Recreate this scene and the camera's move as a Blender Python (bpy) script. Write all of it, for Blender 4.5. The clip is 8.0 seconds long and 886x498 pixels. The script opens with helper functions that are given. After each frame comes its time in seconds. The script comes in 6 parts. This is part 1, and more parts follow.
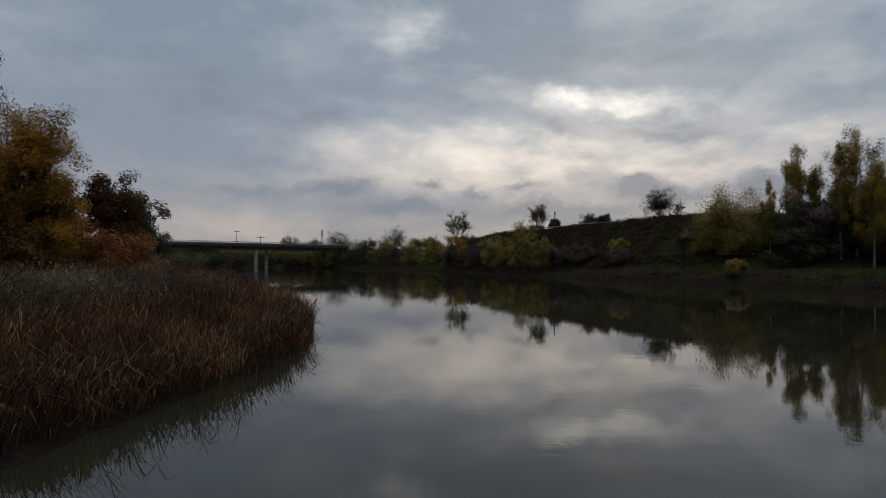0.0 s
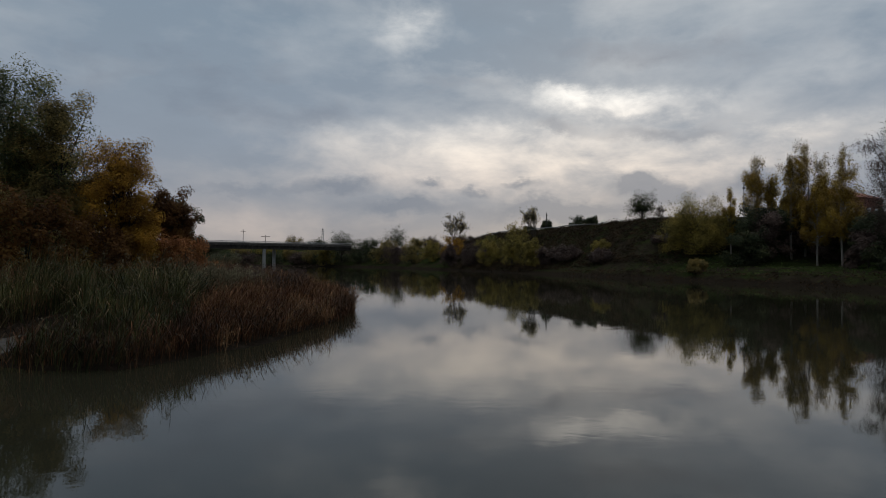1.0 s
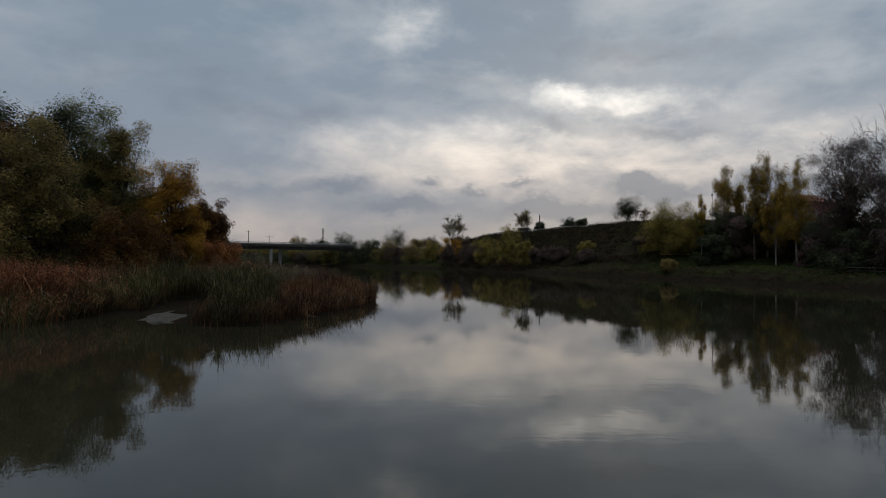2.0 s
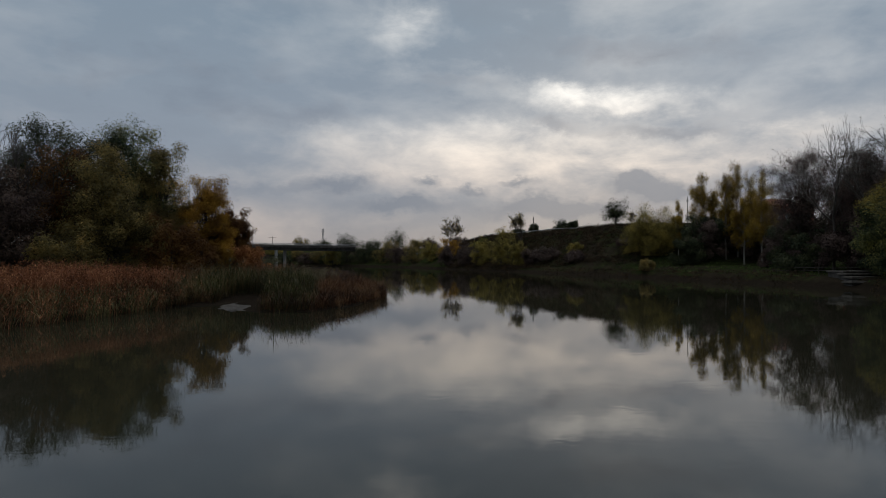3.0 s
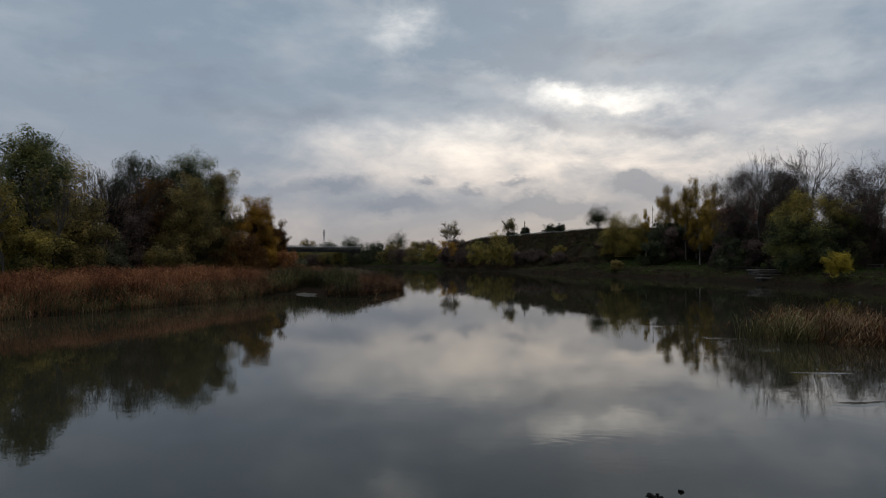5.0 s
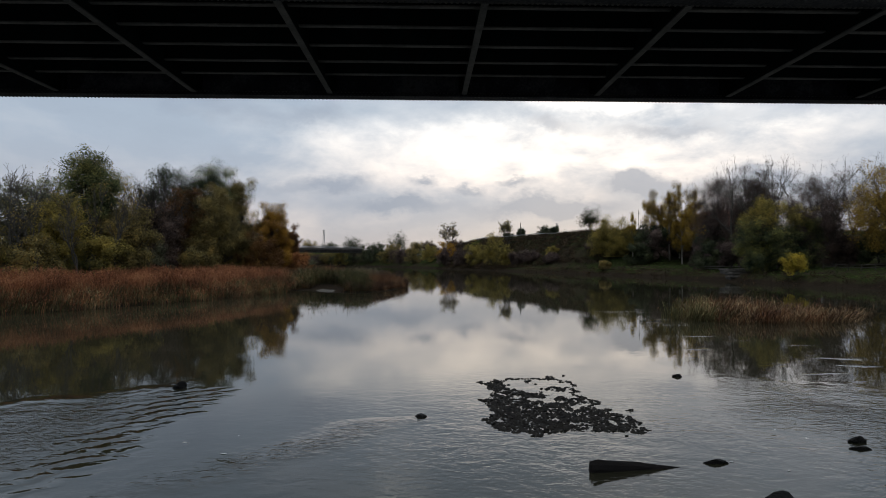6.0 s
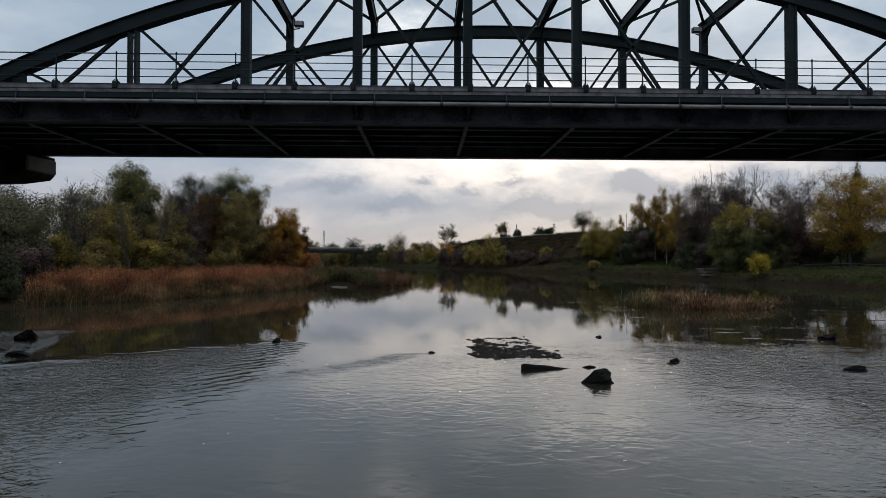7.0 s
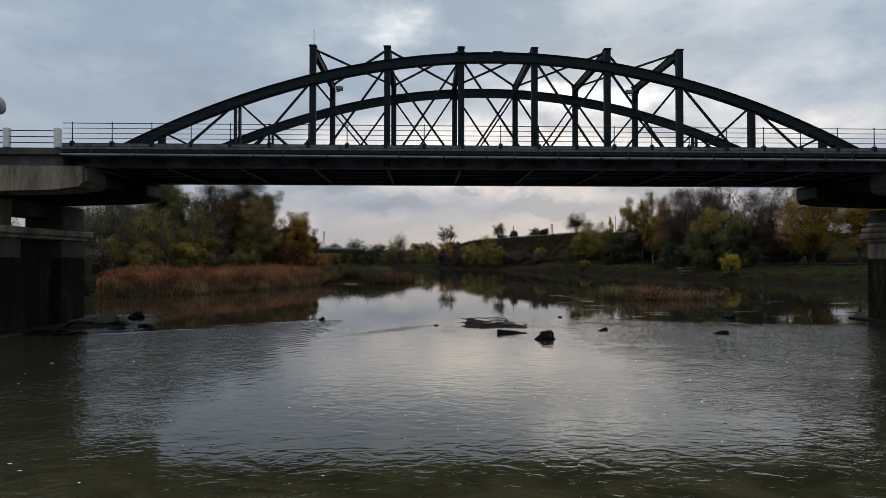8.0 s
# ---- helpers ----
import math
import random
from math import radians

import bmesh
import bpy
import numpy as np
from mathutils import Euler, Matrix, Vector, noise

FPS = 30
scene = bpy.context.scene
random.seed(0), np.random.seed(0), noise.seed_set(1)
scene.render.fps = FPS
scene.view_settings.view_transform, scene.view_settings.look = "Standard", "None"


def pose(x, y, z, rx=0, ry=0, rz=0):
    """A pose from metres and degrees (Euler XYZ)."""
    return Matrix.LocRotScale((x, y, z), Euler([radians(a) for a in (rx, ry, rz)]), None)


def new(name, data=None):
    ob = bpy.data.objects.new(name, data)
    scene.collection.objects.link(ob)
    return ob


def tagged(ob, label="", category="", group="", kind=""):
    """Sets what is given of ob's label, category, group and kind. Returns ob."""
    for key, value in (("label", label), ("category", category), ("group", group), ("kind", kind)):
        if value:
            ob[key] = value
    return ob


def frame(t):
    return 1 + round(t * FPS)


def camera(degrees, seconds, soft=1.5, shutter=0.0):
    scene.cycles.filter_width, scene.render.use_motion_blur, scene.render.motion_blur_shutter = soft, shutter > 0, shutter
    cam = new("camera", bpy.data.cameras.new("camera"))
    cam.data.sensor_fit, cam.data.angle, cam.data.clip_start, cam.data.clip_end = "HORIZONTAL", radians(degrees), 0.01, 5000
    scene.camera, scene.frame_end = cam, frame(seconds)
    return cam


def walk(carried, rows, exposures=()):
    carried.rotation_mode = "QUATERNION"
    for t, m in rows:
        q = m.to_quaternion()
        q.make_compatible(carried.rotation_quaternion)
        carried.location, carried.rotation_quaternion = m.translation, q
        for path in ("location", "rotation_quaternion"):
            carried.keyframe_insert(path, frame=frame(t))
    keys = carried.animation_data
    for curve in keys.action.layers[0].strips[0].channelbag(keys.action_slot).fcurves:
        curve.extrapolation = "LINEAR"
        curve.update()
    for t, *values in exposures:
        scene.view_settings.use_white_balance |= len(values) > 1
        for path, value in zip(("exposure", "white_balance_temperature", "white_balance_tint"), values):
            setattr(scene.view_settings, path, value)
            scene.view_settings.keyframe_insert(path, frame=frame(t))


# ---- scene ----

# camera: eye, yaw, pitch and roll of the flight, backwards over the river and under the bridge
cam = camera(72.6, 8.0, soft=0.6)
ROWS = [
    (0.0, -1.371, 59.633, 2.969, -0.973, 1.328, -0.484),
    (0.5, -1.398, 52.803, 3.035, -1.014, 1.247, -0.490),
    (1.0, -1.502, 46.020, 3.025, -1.063, 1.181, -0.508),
    (1.5, -1.627, 39.543, 3.053, -1.121, 1.136, -0.503),
    (3.0, -1.766, 21.845, 3.549, -1.272, 1.041, -0.290),
    (3.5, -1.879, 16.137, 3.621, -1.327, 1.000, -0.252),
    (4.0, -2.098, 10.497, 3.717, -1.377, 1.016, -0.220),
    (4.5, -2.384, 4.955, 3.815, -1.397, 1.039, -0.182),
    (6.0, -3.122, -11.185, 4.010, -1.572, 1.017, -0.085),
    (6.5, -3.342, -16.548, 4.035, -1.638, 1.029, -0.073),
    (7.0, -3.533, -21.822, 4.017, -1.681, 1.035, -0.067),
    (7.5, -3.762, -27.129, 4.007, -1.728, 1.032, -0.061),
    (8.0, -3.988, -32.544, 4.010, -1.777, 1.026, -0.041),
]
walk(cam, [(t, pose(x, y, z, 90 + pitch, 0, yaw) @ pose(0, 0, 0, 0, 0, -roll)) for t, x, y, z, yaw, pitch, roll in ROWS],
     exposures=[(0.0, 0.0), (4.5, 0.0), (6.0, 0.70), (7.0, 0.67), (8.0, 0.54)])

# ---------------------------------------------------------------- light: an overcast autumn sky
SUN_AZ, SUN_EL = radians(14.5), radians(15.5)      # azimuth from the upstream direction, to the right


class Nodes:
    """Short notation for shader nodes."""

    def __init__(self, tree):
        self.t = tree
        tree.nodes.clear()

    def add(self, kind, **props):
        n = self.t.nodes.new(kind)
        for k, v in props.items():
            setattr(n, k, v)
        return n

    def put(self, socket, value):
        if isinstance(value, bpy.types.NodeSocket):
            self.t.links.new(value, socket)
        else:
            socket.default_value = value

    def m(self, op, a, b=0.0, c=0.0):
        n = self.add("ShaderNodeMath", operation=op)
        for s, v in zip(n.inputs, (a, b, c)):
            self.put(s, v)
        return n.outputs[0]

    def mix(self, f, a, b, blend="MIX"):
        n = self.add("ShaderNodeMix", data_type="RGBA", blend_type=blend)
        self.put(n.inputs[0], f)
        for s, v in ((n.inputs[6], a), (n.inputs[7], b)):
            self.put(s, v if isinstance(v, bpy.types.NodeSocket) else (*v, 1))
        return n.outputs[2]

    def ramp(self, f, stops, interp="LINEAR"):
        n = self.add("ShaderNodeValToRGB")
        n.color_ramp.interpolation = interp
        el = n.color_ramp.elements
        while len(el) < len(stops):
            el.new(0.5)
        for e, (p, c) in zip(el, stops):
            e.position = p
            e.color = (*c, 1) if isinstance(c, tuple) else (c, c, c, 1)
        self.put(n.inputs[0], f)
        return n.outputs[0]

    def noise(self, vec, scale, detail=4.0, rough=0.55, dist=0.0):
        n = self.add("ShaderNodeTexNoise")
        if vec is not None:
            self.put(n.inputs["Vector"], vec)
        n.inputs["Scale"].default_value = scale
        n.inputs["Detail"].default_value = detail
        n.inputs["Roughness"].default_value = rough
        n.inputs["Distortion"].default_value = dist
        return n.outputs[0]

    def xyz(self, x, y, z):
        n = self.add("ShaderNodeCombineXYZ")
        for s, v in zip(n.inputs, (x, y, z)):
            self.put(s, v)
        return n.outputs[0]

    def sep(self, v):
        n = self.add("ShaderNodeSeparateXYZ")
        self.put(n.inputs[0], v)
        return n.outputs

    def scaled(self, v, s):
        n = self.add("ShaderNodeVectorMath", operation="MULTIPLY")
        self.put(n.inputs[0], v)
        n.inputs[1].default_value = s
        return n.outputs[0]


def build_world():
    w = bpy.data.worlds.new("overcast_sky")
    scene.world = w
    w.use_nodes = True
    N = Nodes(w.node_tree)
    d = N.add("ShaderNodeTexCoord").outputs["Generated"]
    x, y, z = N.sep(d)
    zc = N.m("MAXIMUM", z, 0.0)
    # broad veils, and finer billows, flattened towards the horizon
    n1 = N.noise(N.scaled(d, (1.0, 1.0, 2.6)), 3.0, 6.0, 0.50, 0.25)
    n2 = N.noise(N.scaled(d, (1.0, 1.0, 2.2)), 11.0, 8.0, 0.58, 0.25)
    yy = N.m("MAXIMUM", y, 0.05)
    u, v = N.m("DIVIDE", x, yy), N.m("DIVIDE", z, yy)
    wob = N.m("MULTIPLY", N.m("SUBTRACT", N.noise(d, 9.0, 5.0, 0.6), 0.5), 0.11)
    wob2 = N.m("MULTIPLY", N.m("SUBTRACT", N.noise(N.scaled(d, (1.0, 1.0, 1.6)), 15.0, 6.0, 0.62), 0.5), 0.07)
    u1, v1 = N.m("ADD", u, wob), N.m("ADD", v, wob2)

    def blob(u0, v0, su, sv, tilt=0.0):
        du = N.m("SUBTRACT", u1, u0)
        dv = N.m("SUBTRACT", N.m("SUBTRACT", v1, v0), N.m("MULTIPLY", du, tilt))
        a = N.m("DIVIDE", du, su)
        b = N.m("DIVIDE", dv, sv)
        r = N.m("ADD", N.m("MULTIPLY", a, a), N.m("MULTIPLY", b, b))
        return N.m("POWER", 2.718, N.m("MULTIPLY", r, -1.0))

    def total(items):
        s = None
        for k, *rest in items:
            g = N.m("MULTIPLY", blob(*rest), k)
            s = g if s is None else N.m("ADD", s, g)
        return s

    low = N.ramp(zc, [(0.0, (0.280, 0.270, 0.283)), (0.09, (0.250, 0.270, 0.314)), (0.18, (0.250, 0.292, 0.352)), (0.36, (0.218, 0.278, 0.346)), (0.44, (0.236, 0.284, 0.342)), (0.58, (0.42, 0.455, 0.51)), (0.78, (0.64, 0.67, 0.72)), (1.0, (0.76, 0.79, 0.84))])
    # the veil that the hidden sun lights, thinner in places
    sx, sy, sz = math.sin(SUN_AZ) * math.cos(SUN_EL), math.cos(SUN_AZ) * math.cos(SUN_EL), math.sin(SUN_EL)
    dot = N.add("ShaderNodeVectorMath", operation="DOT_PRODUCT")
    N.put(dot.inputs[0], d)
    dot.inputs[1].default_value = (sx, sy, sz)
    near = N.m("POWER", N.m("MAXIMUM", dot.outputs["Value"], 0.0), 14.0)
    thin = total([(0.72, 0.285, 0.268, 0.115, 0.022, -0.05), (0.35, 0.335, 0.248, 0.07, 0.012, 0.06), (0.3, 0.22, 0.283, 0.05, 0.012, -0.1), (0.42, 0.17, 0.185, 0.28, 0.032, -0.03), (0.28, 0.27, 0.218, 0.20, 0.018), (0.34, -0.05, 0.385, 0.05, 0.05), (0.2, -0.02, 0.41, 0.03, 0.02),
                  (0.42, 0.04, 0.14, 0.28, 0.030), (0.16, -0.35, 0.06, 0.3, 0.03), (0.1, 0.66, 0.33, 0.12, 0.04, 0.4), (0.26, 0.48, 0.165, 0.26, 0.035), (0.40, 0.62, 0.215, 0.15, 0.03, 0.1), (0.12, -0.15, 0.185, 0.16, 0.02), (0.2, 0.1, 0.31, 0.06, 0.03), (0.18, 0.45, 0.27, 0.1, 0.02)])
    thick = total([(0.56, 0.348, 0.133, 0.056, 0.021), (0.22, 0.41, 0.115, 0.06, 0.015), (0.28, -0.145, 0.130, 0.07, 0.016), (0.28, 0.0, 0.132, 0.024, 0.012), (0.28, 0.07, 0.118, 0.022, 0.011), (0.28, 0.155, 0.128, 0.036, 0.010),
                   (0.40, 0.20, 0.086, 0.12, 0.017), (0.34, -0.06, 0.090, 0.08, 0.015), (0.17, -0.30, 0.115, 0.12, 0.012), (0.18, 0.2, 0.225, 0.05, 0.014), (0.2, 0.40, 0.215, 0.12, 0.014),
                   (0.12, -0.45, 0.30, 0.25, 0.10), (0.16, 0.35, 0.36, 0.25, 0.03), (0.36, 0.57, 0.135, 0.08, 0.022), (0.12, 0.05, 0.30, 0.1, 0.02), (0.14, -0.2, 0.24, 0.08, 0.02)])
    veil1 = N.m("MULTIPLY", N.m("SUBTRACT", n1, 0.5), 0.75)
    billow = N.m("SUBTRACT", n2, 0.5)
    shine = N.m("MULTIPLY", N.m("ADD", thin, N.m("MULTIPLY", near, 0.10)), N.m("ADD", 1.0, N.m("MULTIPLY", N.m("ADD", billow, N.m("MULTIPLY", veil1, 0.7)), 2.7)))
    light = N.m("ADD", shine, N.m("ADD", veil1, N.m("MULTIPLY", billow, 0.16)))
    warm = N.mix(N.m("MINIMUM", N.m("MAXIMUM", light, 0.0), 1.0), low, N.ramp(zc, [(0.07, (0.70, 0.585, 0.515)), (0.18, (0.88, 0.80, 0.72)), (0.26, (0.95, 0.93, 0.89))]))
    dim = N.mix(N.m("MINIMUM", N.m("MAXIMUM", N.m("MULTIPLY", light, -1.3), 0.0), 0.6), warm, (0.150, 0.178, 0.225))
    body = N.m("MULTIPLY", N.m("ADD", N.m("DIVIDE", thick, 0.17), N.m("SUBTRACT", N.m("MULTIPLY", billow, 2.6), 0.42)), 0.85)
    dark = N.mix(N.m("MULTIPLY", N.m("MINIMUM", N.m("MAXIMUM", body, 0.0), 1.0), 0.80), dim, (0.166, 0.198, 0.255))
    sky = N.add("ShaderNodeTexSky", sky_type="NISHITA", sun_disc=False)
    sky.sun_elevation, sky.sun_rotation = SUN_EL, SUN_AZ
    veil = N.mix(0.003, dark, sky.outputs[0])
    ground = N.m("GREATER_THAN", z, -0.002)
    bg = N.add("ShaderNodeBackground")
    N.put(bg.inputs[0], N.mix(ground, (0.08, 0.08, 0.075), veil))
    bg.inputs[1].default_value = 1.0
    out = N.add("ShaderNodeOutputWorld")
    N.put(out.inputs[0], bg.outputs[0])


build_world()
# ---------------------------------------------------------------- materials


def material(name):
    m = bpy.data.materials.new(name)
    m.use_nodes = True
    N = Nodes(m.node_tree)
    b = N.add("ShaderNodeBsdfPrincipled")
    out = N.add("ShaderNodeOutputMaterial")
    N.put(out.inputs[0], b.outputs[0])
    return m, N, b, out


def bumped(N, b, height, strength, distance=0.05):
    n = N.add("ShaderNodeBump")
    n.inputs["Strength"].default_value = strength
    n.inputs["Distance"].default_value = distance
    N.put(n.inputs["Height"], height)
    N.put(b.inputs["Normal"], n.outputs[0])


def place(N):
    return N.add("ShaderNodeNewGeometry").outputs["Position"]


def surface(name, stops, scale=1.0, rough=0.8, metal=0.0, fine=14.0, bump=0.3, distance=0.03, spec=0.4, vertical=1.0, each=0.0):
    """A weathered surface: blotches at one scale, grain at a second one."""
    m, N, b, out = material(name)
    p = N.scaled(place(N), (1.0, 1.0, vertical))
    big = N.noise(p, scale, 5.0, 0.6, 0.4)
    small = N.noise(p, scale * fine, 4.0, 0.65)
    f = N.m("ADD", N.m("MULTIPLY", big, 0.65), N.m("MULTIPLY", small, 0.35))
    if each:
        f = N.m("ADD", f, N.m("MULTIPLY", N.m("SUBTRACT", N.add("ShaderNodeObjectInfo").outputs["Random"], 0.5), each))
    N.put(b.inputs["Base Color"], N.ramp(f, stops))
    b.inputs["Roughness"].default_value = rough
    b.inputs["Metallic"].default_value = metal
    b.inputs["Specular IOR Level"].default_value = spec
    if bump:
        bumped(N, b, small, bump, distance)
    return m


def leafy(name, colours, translucent=0.35, rough=0.65, wide=0.10, grey=0.07):
    """Leaves: each leaf takes its own tint, and lets some light through."""
    m, N, b, out = material(name)
    r = N.add("ShaderNodeNewGeometry").outputs["Random Per Island"]
    clump = N.noise(place(N), 0.42, 3.0, 0.6)
    o = N.add("ShaderNodeObjectInfo").outputs["Random"]
    f = N.m("ADD", N.m("ADD", N.m("MULTIPLY", r, 0.42), N.m("MULTIPLY", N.m("SUBTRACT", clump, 0.335), 1.75)), N.m("MULTIPLY", N.m("SUBTRACT", o, 0.5), wide))
    k = len(colours) - 1
    colours = [tuple(v * (1 - grey) + grey * (0.3 * c[0] + 0.6 * c[1] + 0.1 * c[2]) for v in c) for c in colours]
    col = N.ramp(f, [(0.12 + 0.76 * i / k, c) for i, c in enumerate(colours)])
    N.put(b.inputs["Base Color"], col)
    b.inputs["Roughness"].default_value = rough
    b.inputs["Specular IOR Level"].default_value = 0.06
    t = N.add("ShaderNodeBsdfTranslucent")
    N.put(t.inputs[0], col)
    mx = N.add("ShaderNodeMixShader")
    mx.inputs[0].default_value = translucent
    N.put(mx.inputs[1], b.outputs[0])
    N.put(mx.inputs[2], t.outputs[0])
    N.put(out.inputs[0], mx.outputs[0])
    return m


M = {}
M["green"] = leafy("leaves_green", [(0.028, 0.040, 0.018), (0.066, 0.084, 0.034), (0.120, 0.132, 0.046), (0.240, 0.215, 0.060)], 0.4)
M["dark"] = leafy("leaves_dark_green", [(0.016, 0.024, 0.013), (0.030, 0.041, 0.021), (0.053, 0.062, 0.030), (0.083, 0.088, 0.037)], 0.3)
M["olive"] = leafy("leaves_olive", [(0.052, 0.044, 0.018), (0.132, 0.108, 0.038), (0.222, 0.170, 0.052), (0.370, 0.245, 0.062)], 0.45)
M["yellow"] = leafy("leaves_yellow", [(0.084, 0.058, 0.013), (0.205, 0.130, 0.021), (0.334, 0.216, 0.029), (0.483, 0.328, 0.041)], 0.45)
M["ochre"] = leafy("leaves_ochre", [(0.087, 0.046, 0.012), (0.222, 0.118, 0.015), (0.387, 0.200, 0.017), (0.542, 0.304, 0.023)], 0.5)
M["lime"] = leafy("leaves_lime_yellow", [(0.058, 0.052, 0.016), (0.155, 0.128, 0.031), (0.285, 0.222, 0.045), (0.44, 0.33, 0.058)], 0.45)
M["rust"] = leafy("leaves_rust", [(0.040, 0.019, 0.008), (0.091, 0.041, 0.012), (0.142, 0.067, 0.018), (0.182, 0.100, 0.023)], 0.4)
M["orange"] = leafy("leaves_orange", [(0.090, 0.036, 0.014), (0.210, 0.082, 0.026), (0.34, 0.135, 0.042), (0.46, 0.21, 0.065)], 0.4)
M["brown"] = leafy("leaves_brown", [(0.030, 0.021, 0.019), (0.066, 0.046, 0.040), (0.104, 0.074, 0.062), (0.150, 0.104, 0.082)], 0.3)
M["grey"] = leafy("leaves_grey_green", [(0.042, 0.044, 0.026), (0.082, 0.083, 0.046), (0.124, 0.122, 0.066), (0.180, 0.165, 0.085)], 0.4)
M["reed_rust"] = leafy("reed_rust", [(0.014, 0.008, 0.006), (0.050, 0.024, 0.013), (0.130, 0.060, 0.028), (0.300, 0.170, 0.080)], 0.12, grey=0.0)
M["reed_green"] = leafy("reed_green", [(0.009, 0.011, 0.005), (0.026, 0.030, 0.012), (0.058, 0.060, 0.022), (0.140, 0.125, 0.045)], 0.12, grey=0.0)
M["turning"] = leafy("leaves_turning", [(0.022, 0.036, 0.020), (0.056, 0.074, 0.036), (0.146, 0.151, 0.053), (0.340, 0.312, 0.073)], 0.4)
M["bright"] = leafy("leaves_bright_yellow", [(0.12, 0.090, 0.012), (0.30, 0.225, 0.020), (0.46, 0.35, 0.026), (0.60, 0.48, 0.036)], 0.45)
M["thin_brown"] = leafy("leaves_purple_brown", [(0.036, 0.026, 0.024), (0.072, 0.050, 0.043), (0.114, 0.079, 0.062), (0.168, 0.110, 0.077)], 0.3)
M["reed_red"] = leafy("reed_red", [(0.060, 0.026, 0.014), (0.165, 0.068, 0.033), (0.290, 0.122, 0.058), (0.42, 0.215, 0.105)], 0.15, grey=0.0)
M["scrub"] = leafy("dry_scrub", [(0.014, 0.010, 0.007), (0.031, 0.022, 0.013), (0.054, 0.035, 0.018), (0.096, 0.060, 0.030)], 0.15)
M["grass"] = leafy("bank_grass", [(0.019, 0.036, 0.010), (0.040, 0.071, 0.017), (0.073, 0.115, 0.026), (0.134, 0.155, 0.044)], 0.25)
M["dark_grass"] = leafy("slope_grass", [(0.010, 0.017, 0.007), (0.022, 0.036, 0.012), (0.042, 0.064, 0.020), (0.080, 0.095, 0.034)], 0.2)
# near-black brownish concrete for pier shafts, webs, footings and rear corbels
M["near_black"] = surface("near_black_concrete", [(0.3, (0.005, 0.0045, 0.004)), (0.50, (0.013, 0.011, 0.009)), (0.60, (0.034, 0.027, 0.020)), (0.72, (0.10, 0.080, 0.058))], 0.8, 0.9, fine=12.0, bump=0.5, spec=0.08, vertical=0.2)
M["reed_straw"] = leafy("reed_straw", [(0.024, 0.015, 0.010), (0.075, 0.047, 0.026), (0.18, 0.118, 0.062), (0.36, 0.26, 0.15)], 0.12, grey=0.0)
M["reed_olive"] = leafy("reed_olive", [(0.020, 0.021, 0.010), (0.062, 0.060, 0.026), (0.125, 0.112, 0.048), (0.235, 0.190, 0.090)], 0.15, grey=0.0)
M["plume"] = leafy("reed_plume", [(0.075, 0.064, 0.038), (0.115, 0.098, 0.060), (0.160, 0.137, 0.085), (0.22, 0.19, 0.12)], 0.3, grey=0.0)
M["bark"] = surface("bark", [(0.3, (0.018, 0.014, 0.012)), (0.55, (0.040, 0.033, 0.028)), (0.75, (0.085, 0.074, 0.064))], 2.0, 0.9, vertical=0.25)
M["pale_bark"] = surface("pale_bark", [(0.3, (0.10, 0.09, 0.075)), (0.55, (0.20, 0.185, 0.16)), (0.75, (0.30, 0.28, 0.25))], 2.0, 0.85, vertical=0.3)
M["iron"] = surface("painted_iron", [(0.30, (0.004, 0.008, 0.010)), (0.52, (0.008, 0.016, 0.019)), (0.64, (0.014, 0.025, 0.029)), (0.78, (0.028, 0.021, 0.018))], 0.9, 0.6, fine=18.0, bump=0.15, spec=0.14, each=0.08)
# dark iron with the girder's bluish sheen mixed into its base colour
M["iron_dark"] = surface("sheen_tinted_iron", [(0.34, (0.010, 0.010, 0.016)), (0.50, (0.034, 0.036, 0.052)), (0.60, (0.095, 0.098, 0.118)), (0.70, (0.030, 0.024, 0.024))], 0.8, 0.6, fine=16.0, bump=0.2, spec=0.22, each=0.06)
M["edge"] = surface("worn_kerb_iron", [(0.32, (0.030, 0.030, 0.033)), (0.46, (0.085, 0.087, 0.093)), (0.60, (0.165, 0.168, 0.174)), (0.68, (0.05, 0.035, 0.030))], 2.4, 0.7, bump=0.2)
M["flange"] = surface("pale_iron_flange", [(0.30, (0.07, 0.07, 0.08)), (0.52, (0.19, 0.19, 0.20)), (0.72, (0.34, 0.33, 0.33))], 0.9, 0.7, fine=16.0, bump=0.15)
M["pipe"] = surface("galvanised_pipe", [(0.35, (0.10, 0.10, 0.105)), (0.6, (0.18, 0.18, 0.18)), (0.75, (0.26, 0.25, 0.23))], 1.2, 0.5, metal=0.3, bump=0.05)
M["grey_bark"] = surface("grey_bark", [(0.3, (0.035, 0.031, 0.026)), (0.55, (0.075, 0.068, 0.058)), (0.75, (0.13, 0.12, 0.105))], 2.0, 0.9, vertical=0.3)
M["concrete"] = surface("weathered_concrete", [(0.28, (0.04, 0.032, 0.024)), (0.42, (0.12, 0.098, 0.070)), (0.56, (0.25, 0.21, 0.155)), (0.8, (0.36, 0.315, 0.245))], 0.9, 0.9, fine=16.0, bump=0.35, vertical=0.16)
M["old_concrete"] = surface("old_wet_concrete", [(0.3, (0.07, 0.066, 0.058)), (0.55, (0.12, 0.112, 0.10)), (0.75, (0.19, 0.175, 0.155))], 0.7, 0.85, fine=18.0, bump=0.3)
M["step"] = surface("worn_step_concrete", [(0.3, (0.035, 0.031, 0.026)), (0.55, (0.095, 0.086, 0.073)), (0.75, (0.17, 0.157, 0.137))], 1.1, 0.9, fine=14.0, bump=0.4)
